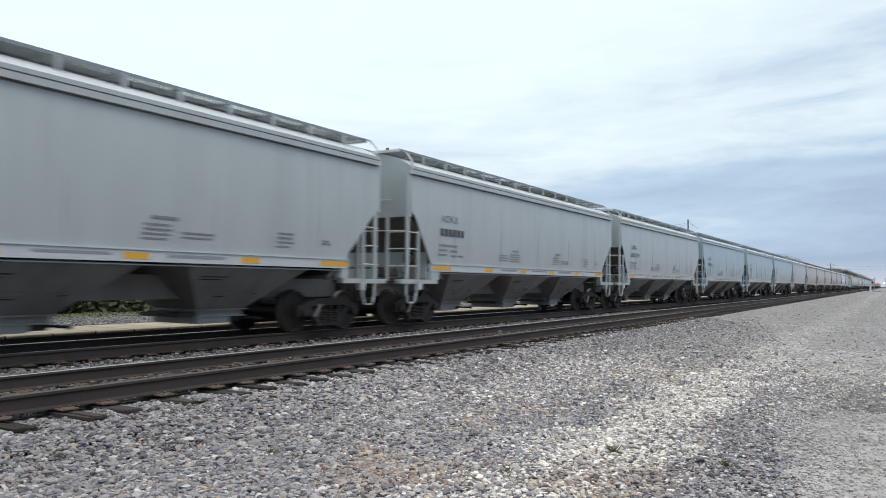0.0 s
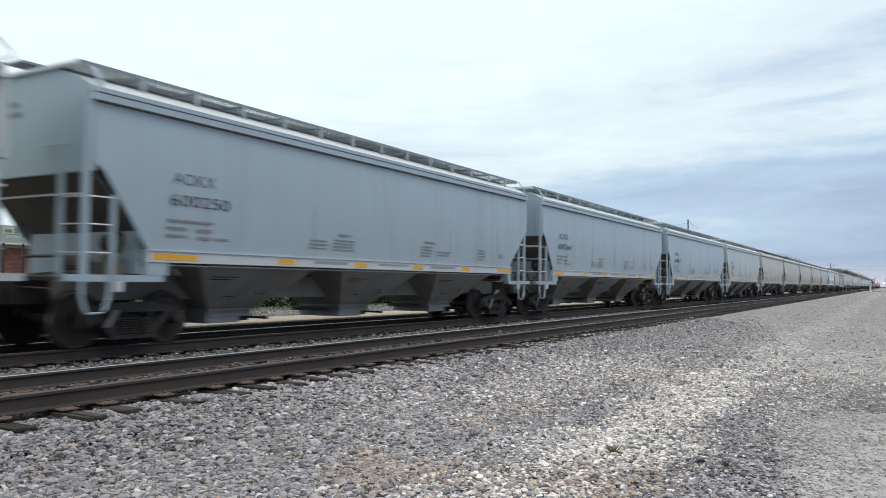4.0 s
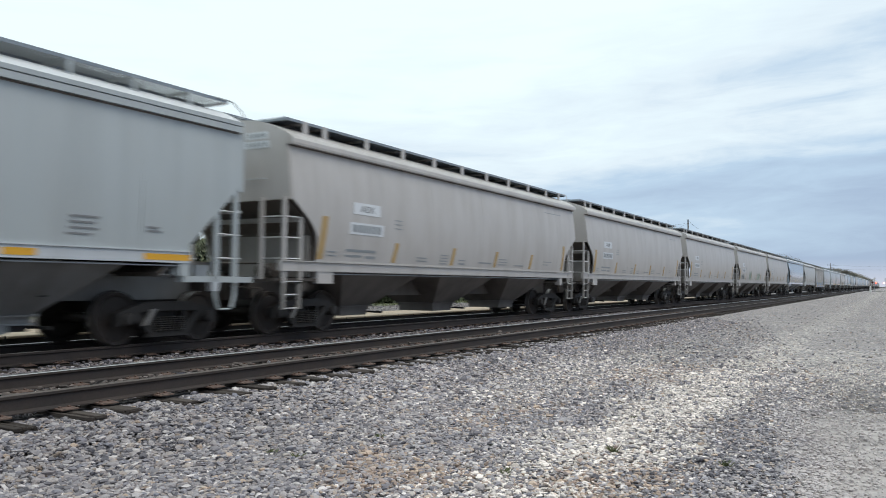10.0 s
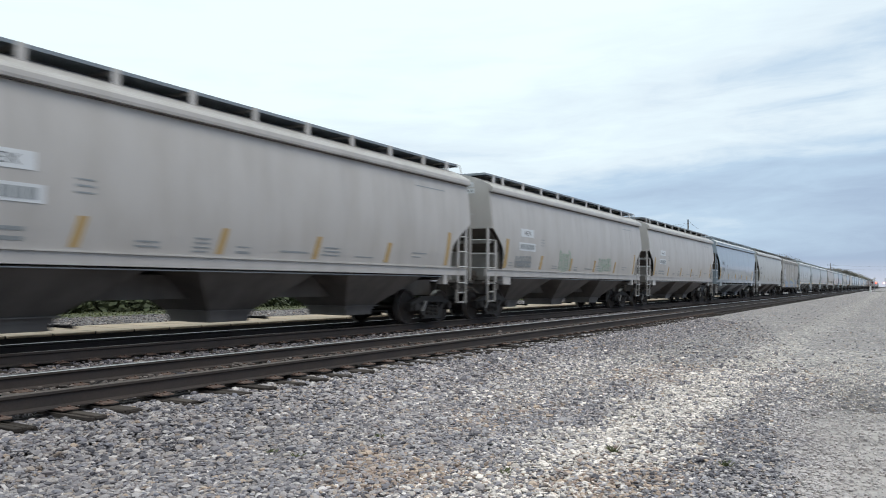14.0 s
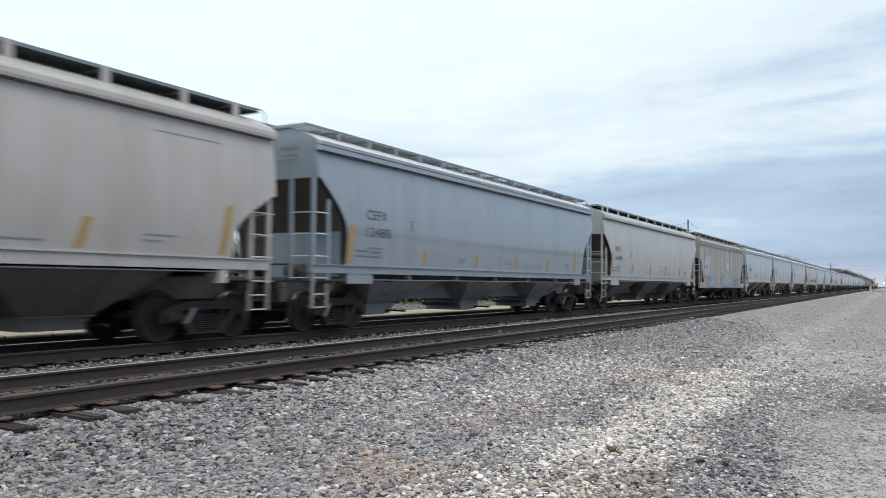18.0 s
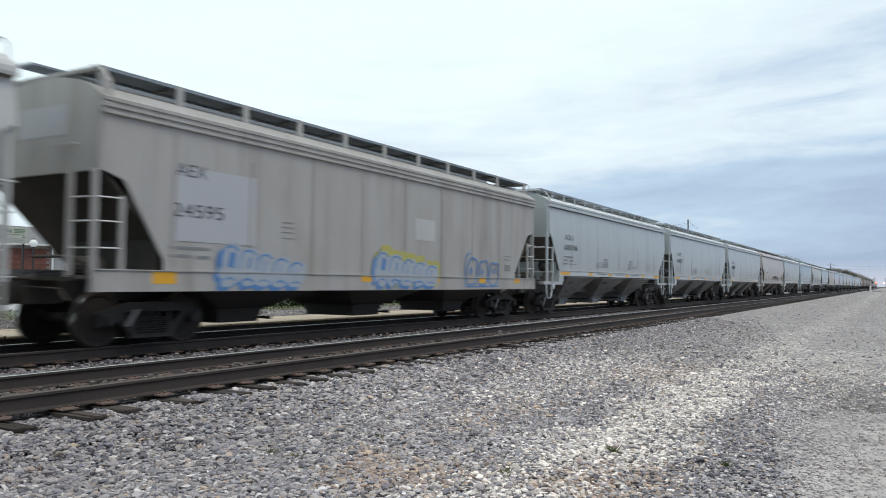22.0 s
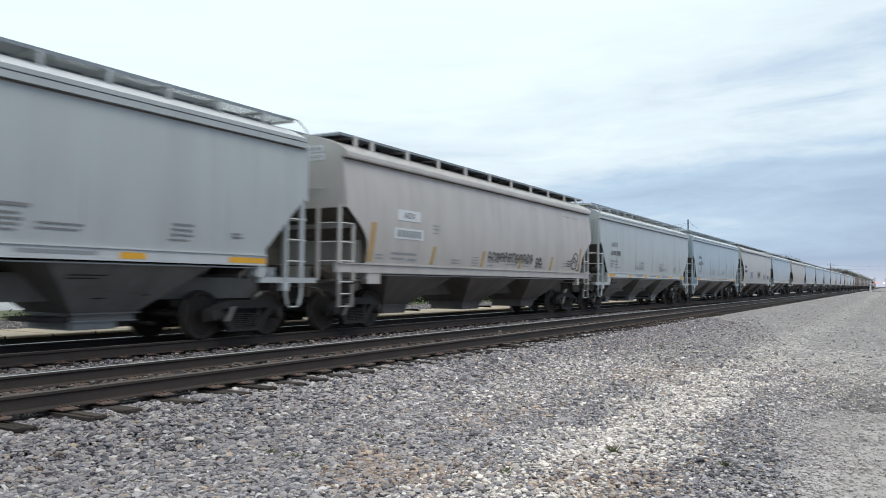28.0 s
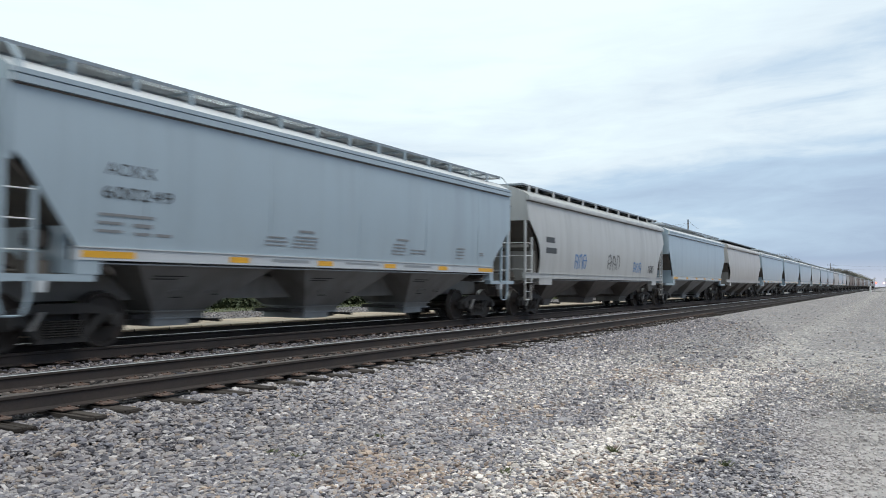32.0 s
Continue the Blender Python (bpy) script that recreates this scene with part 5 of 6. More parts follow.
def letter_c(car, mark, number, x0):
    y = -1.586
    words("lettering", mark, x0, x0 + 0.85, 2.58, 2.80, y, M["ink"], car, "dark reporting mark")
    words("lettering", number, x0, x0 + 1.0, 2.18, 2.40, y, M["ink"], car, "dark car number")
    bars([(x0 + 0.1, x0 + 0.75, 1.90, 0.04), (x0 - 0.3, x0 + 0.2, 1.82, 0.04), (x0 + 0.3, x0 + 0.7, 1.80, 0.05), (x0 - 0.3, x0 + 0.7, 1.70, 0.04)], y, M["ink2"], car, "small stencilled weight lines")
    bars([(-5.32, -5.02, 2.65, 0.02), (-5.32, -5.02, 2.42, 0.02), (-5.22, -5.12, 2.48, 0.12)], y, M["ink2"], car, "small stencilled square")
    bars([(-2.6, -2.2, 1.78, 0.03), (-2.6, -2.25, 1.70, 0.03), (0.4, 0.75, 1.80, 0.03), (0.4, 0.8, 1.72, 0.03), (3.0, 3.5, 1.72, 0.03), (2.0, 2.6, 1.68, 0.03), (5.7, 6.0, 1.75, 0.12)], y, M["ink2"], car, "small stencilled lines")


def ring(bm, x, z, rx, rz, y, w=0.05, a0=0.0, a1=6.2832, n=20):
    p, q = [], []
    for k in range(n + 1):
        a = a0 + (a1 - a0) * k / n
        p.append((x + rx * math.cos(a), z + rz * math.sin(a)))
        q.append((x + (rx - w) * math.cos(a), z + (rz - w) * math.sin(a)))
    for k in range(n):
        prism(bm, [p[k], p[k + 1], q[k + 1], q[k]], "y", y, y + 0.003)
    return bm


def stroke(bm, pts, w, y):
    """A sprayed line of one width through points."""
    for k, ((xa, za), (xb, zb)) in enumerate(zip(pts, pts[1:])):
        d = math.hypot(xb - xa, zb - za) or 1.0
        nx, nz = -(zb - za) / d * w / 2, (xb - xa) / d * w / 2
        ux, uz = (xb - xa) / d * w * 0.3, (zb - za) / d * w * 0.3
        yy = y - 0.0003 * (k % 3)
        prism(bm, [(xa - ux + nx, za - uz + nz), (xb + ux + nx, zb + uz + nz), (xb + ux - nx, zb + uz - nz), (xa - ux - nx, za - uz - nz)], "y", yy, yy + 0.003)


def puff(bm, x, z, w, h, y, seed):
    """A swollen letter-like bubble with a notch in its side."""
    rr = random.Random(seed)
    pts = []
    for k in range(22):
        a = 2 * math.pi * k / 22
        c, q = math.cos(a), math.sin(a)
        r = (abs(c) ** 3 + abs(q) ** 3) ** (-1 / 3) * (1 + rr.uniform(-0.06, 0.06))
        if k in (rr.randrange(20), rr.randrange(20)):
            r *= 0.72
        pts.append((x + w / 2 * r * c + 0.12 * h * q, z + h / 2 * r * q))
    prism(bm, pts, "y", y, y + 0.003)


def outline(bm, x, z, w, h, lw, y, seed):
    """A closed, rounded, letter-like loop of one line width."""
    rr = random.Random(seed)
    pts = []
    for k in range(17):
        a = 2 * math.pi * (k % 16) / 16
        c, q = math.cos(a), math.sin(a)
        r = (abs(c) ** 4 + abs(q) ** 4) ** (-1 / 4) * (0.90 + 0.16 * math.sin(2.0 * a + seed) * math.cos(a * 3 + seed))
        pts.append((x + w / 2 * r * c + 0.10 * h * q, z + h / 2 * r * q))
    stroke(bm, pts, lw, y)
    u, v = rr.uniform(-0.12, 0.12) * w, rr.uniform(-0.05, 0.15) * h
    stroke(bm, [(x + u - 0.12 * w, z + v - 0.02 * h), (x + u + 0.02 * w, z + v + 0.12 * h), (x + u + 0.14 * w, z + v), (x + u - 0.06 * w, z + v - 0.08 * h)], lw * 0.8, y - 0.001)


def graffiti_e(car):
    """Sprayed shapes along the side of the old car: a blue shade, pale fills and blue outlines, and one bare outline."""
    for x0, x1, z0, zt, halo, seed in ((-5.95, -3.65, 0.97, 1.80, "gblue", 3), (-1.05, 1.80, 0.98, 1.86, "gyellow", 8)):
        n = 5
        w = (x1 - x0) / n
        mids = [(x0 + (k + 0.5) * w, (zt + z0) / 2 - 0.035 * k, zt - z0 - 0.07 * k) for k in range(n)]
        if halo == "gyellow":
            bm = B()
            for k, (x, z, h) in enumerate(mids):
                puff(bm, x + 0.05, z + 0.09, w * 1.45, h + 0.14, -1.6120 - 0.0004 * k, seed + k)
            tagged(part("graffiti", bm, M[halo], car, "sprayed yellow backing"), kind="stuff")
        for mat, dx, dz, wide, y in (("gblue", -0.09, -0.04, 1.28, -1.6145), ("gsky", 0.02, 0.03, 1.22, -1.6170)):
            bm = B()
            for k, (x, z, h) in enumerate(mids):
                puff(bm, x + dx, z + dz, w * wide, h * 0.96, y - 0.0004 * k, seed + 20 + k)
            tagged(part("graffiti", bm, M[mat], car, "sprayed blue shade" if mat == "gblue" else "pale sprayed fill"), kind="stuff")
        bm = B()
        for k, (x, z, h) in enumerate(mids):
            arch = [(x - 0.48 * w, z + 0.02), (x - 0.42 * w, z + 0.26 * h), (x - 0.18 * w, z + 0.44 * h), (x + 0.16 * w, z + 0.46 * h), (x + 0.44 * w, z + 0.36 * h)]
            stroke(bm, arch, 0.035, -1.6200)
            stroke(bm, [(x - 0.30 * w, z - 0.30 * h), (x - 0.02 * w, z - 0.24 * h), (x + 0.30 * w, z - 0.31 * h)], 0.04 if k % 2 else 0.025, -1.6200)
            if k < 2:
                stroke(bm, [(x + 0.05 * w, z + 0.04 * h), (x + 0.13 * w, z + 0.26 * h)], 0.16 - 0.11 * k, -1.6210)
            else:
                stroke(bm, [(x - 0.10 * w, z - 0.02 * h), (x + 0.02 * w, z + 0.28 * h)], 0.022, -1.6210)
        tagged(part("graffiti", bm, M["gblue"], car, "sprayed blue outlines"), kind="stuff")
    bm = B()
    for k in range(3):
        outline(bm, 3.85 + 0.72 * k, 1.48 - 0.03 * k, 0.66, 0.86 - 0.05 * k, 0.05, -1.614, 31 + k)
    stroke(bm, [(3.42, 1.02), (3.40, 1.60), (3.52, 1.94), (3.75, 1.99)], 0.04, -1.617)
    stroke(bm, [(3.5, 1.01), (5.65, 1.03)], 0.035, -1.612)
    tagged(part("graffiti", bm, M["gblue"], car, "thin blue sprayed outlines"), kind="stuff")


def scrawl(car, x0, x1, z0, z1, mat, seed, label, n=9):
    """Ragged strokes of illegible sprayed lettering, close together."""
    rr = random.Random(seed)
    bm = B()
    w, h = (x1 - x0) / n, z1 - z0
    lw = min(0.065, w * 0.22)
    for k in range(n):
        x, t = x0 + k * w, rr.uniform(-0.08, 0.08) * h
        u = [rr.uniform(-0.1, 0.1) * h for _ in range(5)]
        stroke(bm, [(x + w * 0.12, z0 + t), (x + w * 0.10 + u[0], z0 + h * 0.5), (x + w * 0.16, z1 + t)], lw, -1.590 - 0.001 * (k % 2))
        stroke(bm, [(x + w * 0.16, z1 + t + u[1]), (x + w * 0.55, z1 + t + u[2]), (x + w * 0.78, z0 + h * rr.uniform(0.4, 0.8)), (x + w * rr.uniform(0.4, 0.8), z0 + t + u[3])], lw * rr.uniform(0.7, 1.1), -1.592 - 0.001 * (k % 2))
        if rr.random() < 0.7:
            stroke(bm, [(x + w * 0.1, z0 + h * 0.5 + u[4]), (x + w * 0.8, z0 + h * rr.uniform(0.3, 0.6))], lw * 0.8, -1.594)
    tagged(part("graffiti", bm, M[mat], car, label), kind="stuff")


cars = []
CENTRES = [7.085, 24.84, 42.595, 60.32, 78.015, 95.725, 113.435, 131.115, 148.765, 166.425, 184.165, 201.915, 220.2, 239.32, 258.09, 276.015, 293.65, 311.245, 328.85, 346.46, 364.19, 382.655]
LINEUP = [("a", "grey", ""), ("a", "grey", ""), ("a", "grey", "600279"), ("a", "blue", "600250"), ("a", "blue", "600264"), ("a", "blue", "600265"), ("a", "grey", "600230"),
          ("b", "beige", "1"), ("b", "beige", "2"), ("b", "beige", "3"), ("b", "beige", "green"), ("b", "beige", "5"), ("c", "slate", ""), ("d", "pale", "541098"), ("e", "tan", "24595"),
          ("a", "grey", "600306"), ("a", "grey", "600317"), ("a", "grey", ""), ("b", "beige", "black"), ("a", "grey", "600308"), ("a", "blue", "600249"), ("d", "pale", "scrawls")]
TYPE_LABEL = {"grey": "light grey covered hopper car with a white sill and yellow reflectors", "blue": "blue-grey covered hopper car with a white sill and yellow reflectors",
              "beige": "weathered warm-grey covered hopper car with white number panels and amber stripes", "slate": "slate-blue covered hopper car with rounded end cut-outs and amber stripes",
              "pale": "pale grey streaked covered hopper car with rounded end cut-outs", "tan": "old tan-grey ribbed hopper car with blue graffiti and a deep sill",
              "brown": "dull brown covered hopper car far down the train"}


def fill_train():
    rng = random.Random(11)
    for (kind, paint, mark), x in zip(LINEUP, CENTRES):
        car = build_car(kind, paint, TYPE_LABEL[paint], "grate" if kind in "ac" else "darkgrate")
        if kind == "a":
            letter_a(car, mark)
        elif kind == "b":
            letter_b(car)
            if mark == "green":
                scrawl(car, -2.7, -1.5, 1.62, 2.25, "ggreen", 5, "green sprayed scrawl", 4)
                scrawl(car, 1.7, 3.4, 1.65, 2.15, "ggreen", 6, "green sprayed scrawl", 5)
                scrawl(car, -6.5, -5.2, 1.66, 2.0, "galv", 16, "faint sprayed scrawl", 5)
            if mark == "black":
                scrawl(car, -1.12, 2.28, 1.80, 2.06, "gblack", 7, "black sprayed block shapes", 12)
                scrawl(car, 2.48, 3.08, 1.68, 1.98, "gblack", 8, "black sprayed mark", 2)
                bm = B()
                ring(bm, 6.30, 2.05, 0.30, 0.26, -1.59, 0.05, -0.4, 3.6)
                ring(bm, 6.15, 1.82, 0.24, 0.16, -1.592, 0.045, 0.6, 5.4)
                ring(bm, 6.55, 1.76, 0.22, 0.15, -1.594, 0.045, 2.0, 7.6)
                for z in (1.98, 1.88, 1.80):
                    stroke(bm, [(5.45, z), (5.65, z - 0.03), (5.95, z + 0.02)], 0.04, -1.591)
                stroke(bm, [(5.9, 2.0), (6.1, 2.12), (6.5, 1.95), (6.4, 1.7)], 0.05, -1.596)
                tagged(part("graffiti", bm, M["gblack"], car, "black sprayed loops"), kind="stuff")
        elif kind == "c":
            letter_c(car, "CEFX", "12488", -7.14)
            stripes(car, (-7.72, -4.47, -1.56, 1.26, 3.9, 6.6), 1.58, 1.96, 0.14)
        elif kind == "d" and mark == "541098":
            letter_c(car, "HRTX", mark, -7.55)
            stripes(car, (-8.0, -4.84, -1.74, 1.34, 4.46, 7.6), 1.60, 2.06, 0.12, "fadedstripe")
        elif kind == "d":
            bars([(-7.5, -6.7, 2.58, 0.2), (-7.5, -6.5, 2.2, 0.2)], -1.586, M["ink"], car, "dark stencilled marks")
            scrawl(car, -4.6, -3.2, 1.75, 2.25, "gblue", 21, "blue sprayed scrawl", 3)
            scrawl(car, -0.6, 1.2, 1.75, 2.3, "gblack", 22, "black sprayed scrawl", 3)
            scrawl(car, 3.2, 4.6, 1.7, 2.1, "gblue", 23, "blue sprayed scrawl", 3)
            scrawl(car, 5.8, 6.8, 1.7, 2.0, "gblack", 24, "black sprayed scrawl", 3)
        else:
            part("repaint_panel", boxed(-6.98, -5.05, -1.587, -1.581, 1.80, 3.10), M["patch"], car, "pale blue repainted panel")
            words("lettering", "AEX", -7.0, -6.3, 2.93, 3.15, -1.591, M["ink"], car, "dark reporting mark")
            words("lettering", "24595", -7.05, -5.88, 2.22, 2.46, -1.591, M["ink"], car, "dark car number")
            bars([(-7.1, -6.2, 1.66, 0.05), (-7.1, -6.6, 1.52, 0.05), (-6.5, -6.2, 1.50, 0.06)], -1.586, M["ink2"], car, "small stencilled lines")
            part("repaint_panel", boxed(0.75, 1.75, -1.587, -1.581, 2.22, 2.78), M["pale"], car, "pale repainted square")
            for k in range(8):
                rx = -7.02 + k * 1.82
                part("rib", boxed(rx - 0.022, rx + 0.022, -1.594, -1.581, 1.30, 3.72), M["tan"], car)
                part("dirty_seam", boxed(rx + 0.022, rx + 0.05 + 0.012 * (k % 3), -1.585, -1.581, 1.30, 3.70 - 0.3 * (k % 2)), M["seamdirt"], car, "dirt caught along a seam")
            bars([(-4.3, -3.95, 2.3, 0.02), (-4.3, -3.95, 2.2, 0.02), (-4.3, -3.95, 2.1, 0.02), (-4.3, -3.9, 1.98, 0.02), (6.1, 6.6, 1.95, 0.03), (6.1, 6.5, 1.85, 0.03), (6.1, 6.5, 1.5, 0.2)], -1.586, M["ink2"], car, "small stencilled lines")
            graffiti_e(car)
        if kind != "e":
            for o in car.children_recursive:
                if o.name.split(".")[0] in ("lettering", "stencil_writing", "reflector_stripe", "placard", "graffiti") and all(v.co.y < -1.57 and v.co.z > 1.4 for v in o.data.vertices):
                    drape(o.data, kind)
        cars.append((car, x))
    # the rest of the train stays far down the line
    x = 392.2
    protos = {}
    tail = ["blue", "beige", "blue", "blue", "blue", "grey", "blue", "blue", "beige", "blue", "grey", "tan", "brown", "brown", "tan", "brown", "brown", "tan", "brown", "brown", "grey", "brown", "tan", "brown", "blue", "grey", "brown", "tan", "grey", "blue", "brown", "grey", "tan", "grey", "blue"]
    for k, paint in enumerate(tail):
        kind = "b" if paint in ("beige", "tan", "brown") else "a"
        if paint not in protos:
            car = protos[paint] = build_car(kind, paint, TYPE_LABEL[paint].replace("old tan-grey ribbed hopper car with blue graffiti and a deep sill", "weathered tan covered hopper car far down the train"), "grate" if kind == "a" else "darkgrate", near=False)
        else:
            car = copy_thing(protos[paint], Matrix.Identity(4))
        cars.append((car, x + 8.85))
        x += 17.7


fill_train()


# ---- behind the tracks ----
def build_path():
    walk_ = thing("concrete_platform", "cream concrete platform of square slabs behind the tracks", "platform", kind="structure")
    bm = B()
    box(bm, 0, 0.935, -0.99, 0.99, -0.055, 0.0)
    bmesh.ops.bevel(bm, geom=bm.edges[:], offset=0.015, segments=1, affect="EDGES")
    me = finish("slab", bm, M["concrete"])
    for i in range(107):
        p = part("slab", me, None, walk_)
        p.location = (-4 + i * 0.985, 15.84, 0.0)
    part("base", boxed(-4, 101.6, 14.90, 16.80, -0.34, -0.005), M["platface"], walk_, "dark base of the platform")


build_path()


def grass_strip():
    rng = np.random.default_rng(5)
    bmv, faces = [], []
    n = 9000
    xs, ys = rng.uniform(4, 75, n), rng.uniform(21.7, 25.0, n)
    for x, y in zip(xs, ys):
        h, a, b = rng.uniform(0.03, 0.09), rng.uniform(0, 6.28), rng.uniform(-0.08, 0.08)
        dx, dy = 0.05 * math.cos(a), 0.05 * math.sin(a)
        i = len(bmv)
        z = BACK
        bmv += [(x - dx, y - dy, z), (x + dx, y + dy, z), (x + b, y + b, z + h)]
        faces.append((i, i + 1, i + 2))
    me = bpy.data.meshes.new("grass")
    me.from_pydata(bmv, [], faces)
    me.materials.append(M["grass"])
    tagged(new("grass", me), "short green verge grass behind the tracks", "grass", kind="stuff")
    bm = B()
    box(bm, -60, 160, 21.5, 27.1, BACK - 0.3, BACK + 0.02)
    solid("grass_bank", bm, M["grassbase"], "low green grass verge", "grass", kind="structure")
    bm = B()
    box(bm, -200, 400, 27.3, 56.0, BACK - 0.3, BACK + 0.03)
    solid("parking_lot", bm, M["lot"], "pale paved lot beyond the fence", "pavement", kind="structure")


M["grass"] = material("verge_grass", (0.105, 0.118, 0.05), 0.8, 0, 0.2, 1.5, 20, 0, 0, None, 0, 0.3)
M["grassbase"] = material("verge_turf", (0.095, 0.105, 0.055), 0.9, 0, 0.3, 1.2, 15, 0.02)
grass_strip()


def build_tree(name, label, height, spread, mat, seed, leaves=900, leaf=0.2, bare=False):
    rng = random.Random(seed)
    tree = thing(name, label, "tree" if height > 3 else "shrub", "trees along the line" if height > 3 else "shrubs along the fence")
    bm = B()
    tips = []

    def limb(p, d, length, r, depth):
        q = p + d * length
        mid = p + d * length * 0.5 + Vector((rng.uniform(-1, 1), rng.uniform(-1, 1), 0)) * length * 0.06
        tube(bm, [p, mid, q], [r, r * 0.8, r * 0.6], 6 if depth < 2 else 4)
        tips.append((q, depth))
        if depth < 3:
            for _ in range(rng.choice((2, 3, 3))):
                nd = (d + Vector((rng.uniform(-1, 1), rng.uniform(-1, 1), rng.uniform(-0.25, 0.6))) * 0.75).normalized()
                limb(q, nd, length * rng.uniform(0.6, 0.85), r * 0.55, depth + 1)

    for k in range(1 if height > 3 else 4):
        d0 = Vector((rng.uniform(-0.1, 0.1), rng.uniform(-0.1, 0.1), 1)) if height > 3 else Vector((rng.uniform(-1, 1), rng.uniform(-1, 1), 1))
        limb(Vector((0, 0, -0.05)), d0.normalized(), height * 0.30, height * 0.022, 0)
    part("trunk", bm, M["bark"], tree)
    vs, fs = [], []
    ends = [p for p, dpt in tips if dpt >= 2]
    for _ in range(leaves):
        c = rng.choice(ends) + Vector((rng.gauss(0, 1), rng.gauss(0, 1), rng.gauss(0, 0.8))) * spread * 0.13
        if height < 3:
            c.z *= rng.uniform(0.1, 1.0)
        elif c.z < 0.15:
            continue
        u = Vector((rng.gauss(0, 1), rng.gauss(0, 1), rng.gauss(0, 1))).normalized()
        w = u.orthogonal().normalized()
        s = leaf * rng.uniform(0.6, 1.4)
        i = len(vs)
        vs += [c - w * s * 0.5, c + u * s * 0.5 + w * s * 0.1, c + w * s * 0.6, c - u * s * 0.4]
        fs.append((i, i + 1, i + 2, i + 3))
    me = bpy.data.meshes.new("crown")
    me.from_pydata(vs, [], fs)
    me.materials.append(M[mat])
    part("crown", me, None, tree)
    return tree


M["shrubleaf"] = material("dark_shrub_leaves", (0.06, 0.075, 0.036), 0.8, 0, 0.25, 2, 20, 0, 0, None, 0, 0.45)


def plant():
    rng = random.Random(8)
    t1 = build_tree("tree", "half-bare early spring tree with brownish green twigs", 10.5, 5.5, "spring", 3, 4200, 0.20)
    t2 = build_tree("tree", "broad half-bare tree with sparse green leaves", 9.0, 6.0, "leafy", 5, 4200, 0.21)
    t1.scale, t2.scale = (0.9, 0.9, 0.96), (0.9, 0.9, 0.92)
    t1.location = (199.0, 22.0, TIE_TOP - 0.05)
    t2.location = (206.0, 20.2, TIE_TOP - 0.05)
    spots = [(412, 23, 1.0), (428, 24, 1.05), (440, 25, 1.1), (458, 27, 0.95), (480, 24, 1.1), (505, 26, 1.0), (530, 22, 1.05), (560, 24, 1.1), (600, 22, 1.0), (650, 25, 1.2), (430, 21, 1.0), (470, 20.5, 1.05), (515, 20, 1.0), (575, 20, 1.05), (640, 20, 1.0), (720, 20, 1.05), (810, 20, 1.0), (900, 20, 1.0)]
    for i, (x, y, s) in enumerate(spots):
        c = copy_thing((t1, t2)[i % 2], Matrix.Identity(4))
        c.location, c.rotation_euler, c.scale = (x, y, TIE_TOP - 0.05), (0, 0, rng.uniform(0, 6)), (s * 1.4, s * 1.4, s * 1.07)
    for k, (x, y, s) in enumerate(((44.5, 46.0, 0.62), (50.5, 49.0, 0.7), (55.0, 46.0, 0.6), (62.0, 48.0, 0.66), (70.0, 50.0, 0.7))):
        c = copy_thing((t1, t2)[k % 2], Matrix.Identity(4))
        c.location, c.rotation_euler, c.scale = (x, y, BACK), (0, 0, 2.1 * k), (s, s, s * 0.85)
    ev = build_tree("tree", "dense dark evergreen beyond the lot", 4.6, 4.4, "hedge", 21, 3200, 0.34)
    ev.location = (41.5, 46.5, BACK)
    for k in range(11):
        c = copy_thing(ev, Matrix.Identity(4))
        c.location, c.rotation_euler, c.scale = (44.2 + 2.9 * k, 46.5 + rng.uniform(-0.8, 1.2), BACK), (0, 0, 1.7 * k), (1.0, 1.0, rng.uniform(0.75, 1.1))
    s1 = build_tree("shrub", "dark green roadside shrub at the fence", 1.5, 2.4, "shrubleaf", 9, 4200, 0.19)
    s1.location = (24.4, 24.8, BACK)
    for k in range(27):
        x, y, s = 16.4 + k * 1.75 + rng.uniform(-0.4, 0.4), 24.7 + rng.uniform(-0.2, 0.35), rng.uniform(0.55, 0.85)
        c = copy_thing(s1, Matrix.Identity(4))
        c.location, c.rotation_euler, c.scale = (x, y, BACK), (0, 0, x), (s * 1.5, s, s)


plant()
M["yellowbush"] = material("yellow_green_leaves", (0.20, 0.19, 0.05), 0.7, 0, 0.2, 2, 20, 0, 0, None, 0, 0.4)
bush = build_tree("shrub", "yellow-green rounded bush across the lot", 2.2, 2.2, "yellowbush", 14, 2200, 0.16)
bush.location, bush.scale = (34.4, 50.0, BACK), (0.7, 0.7, 1.0)


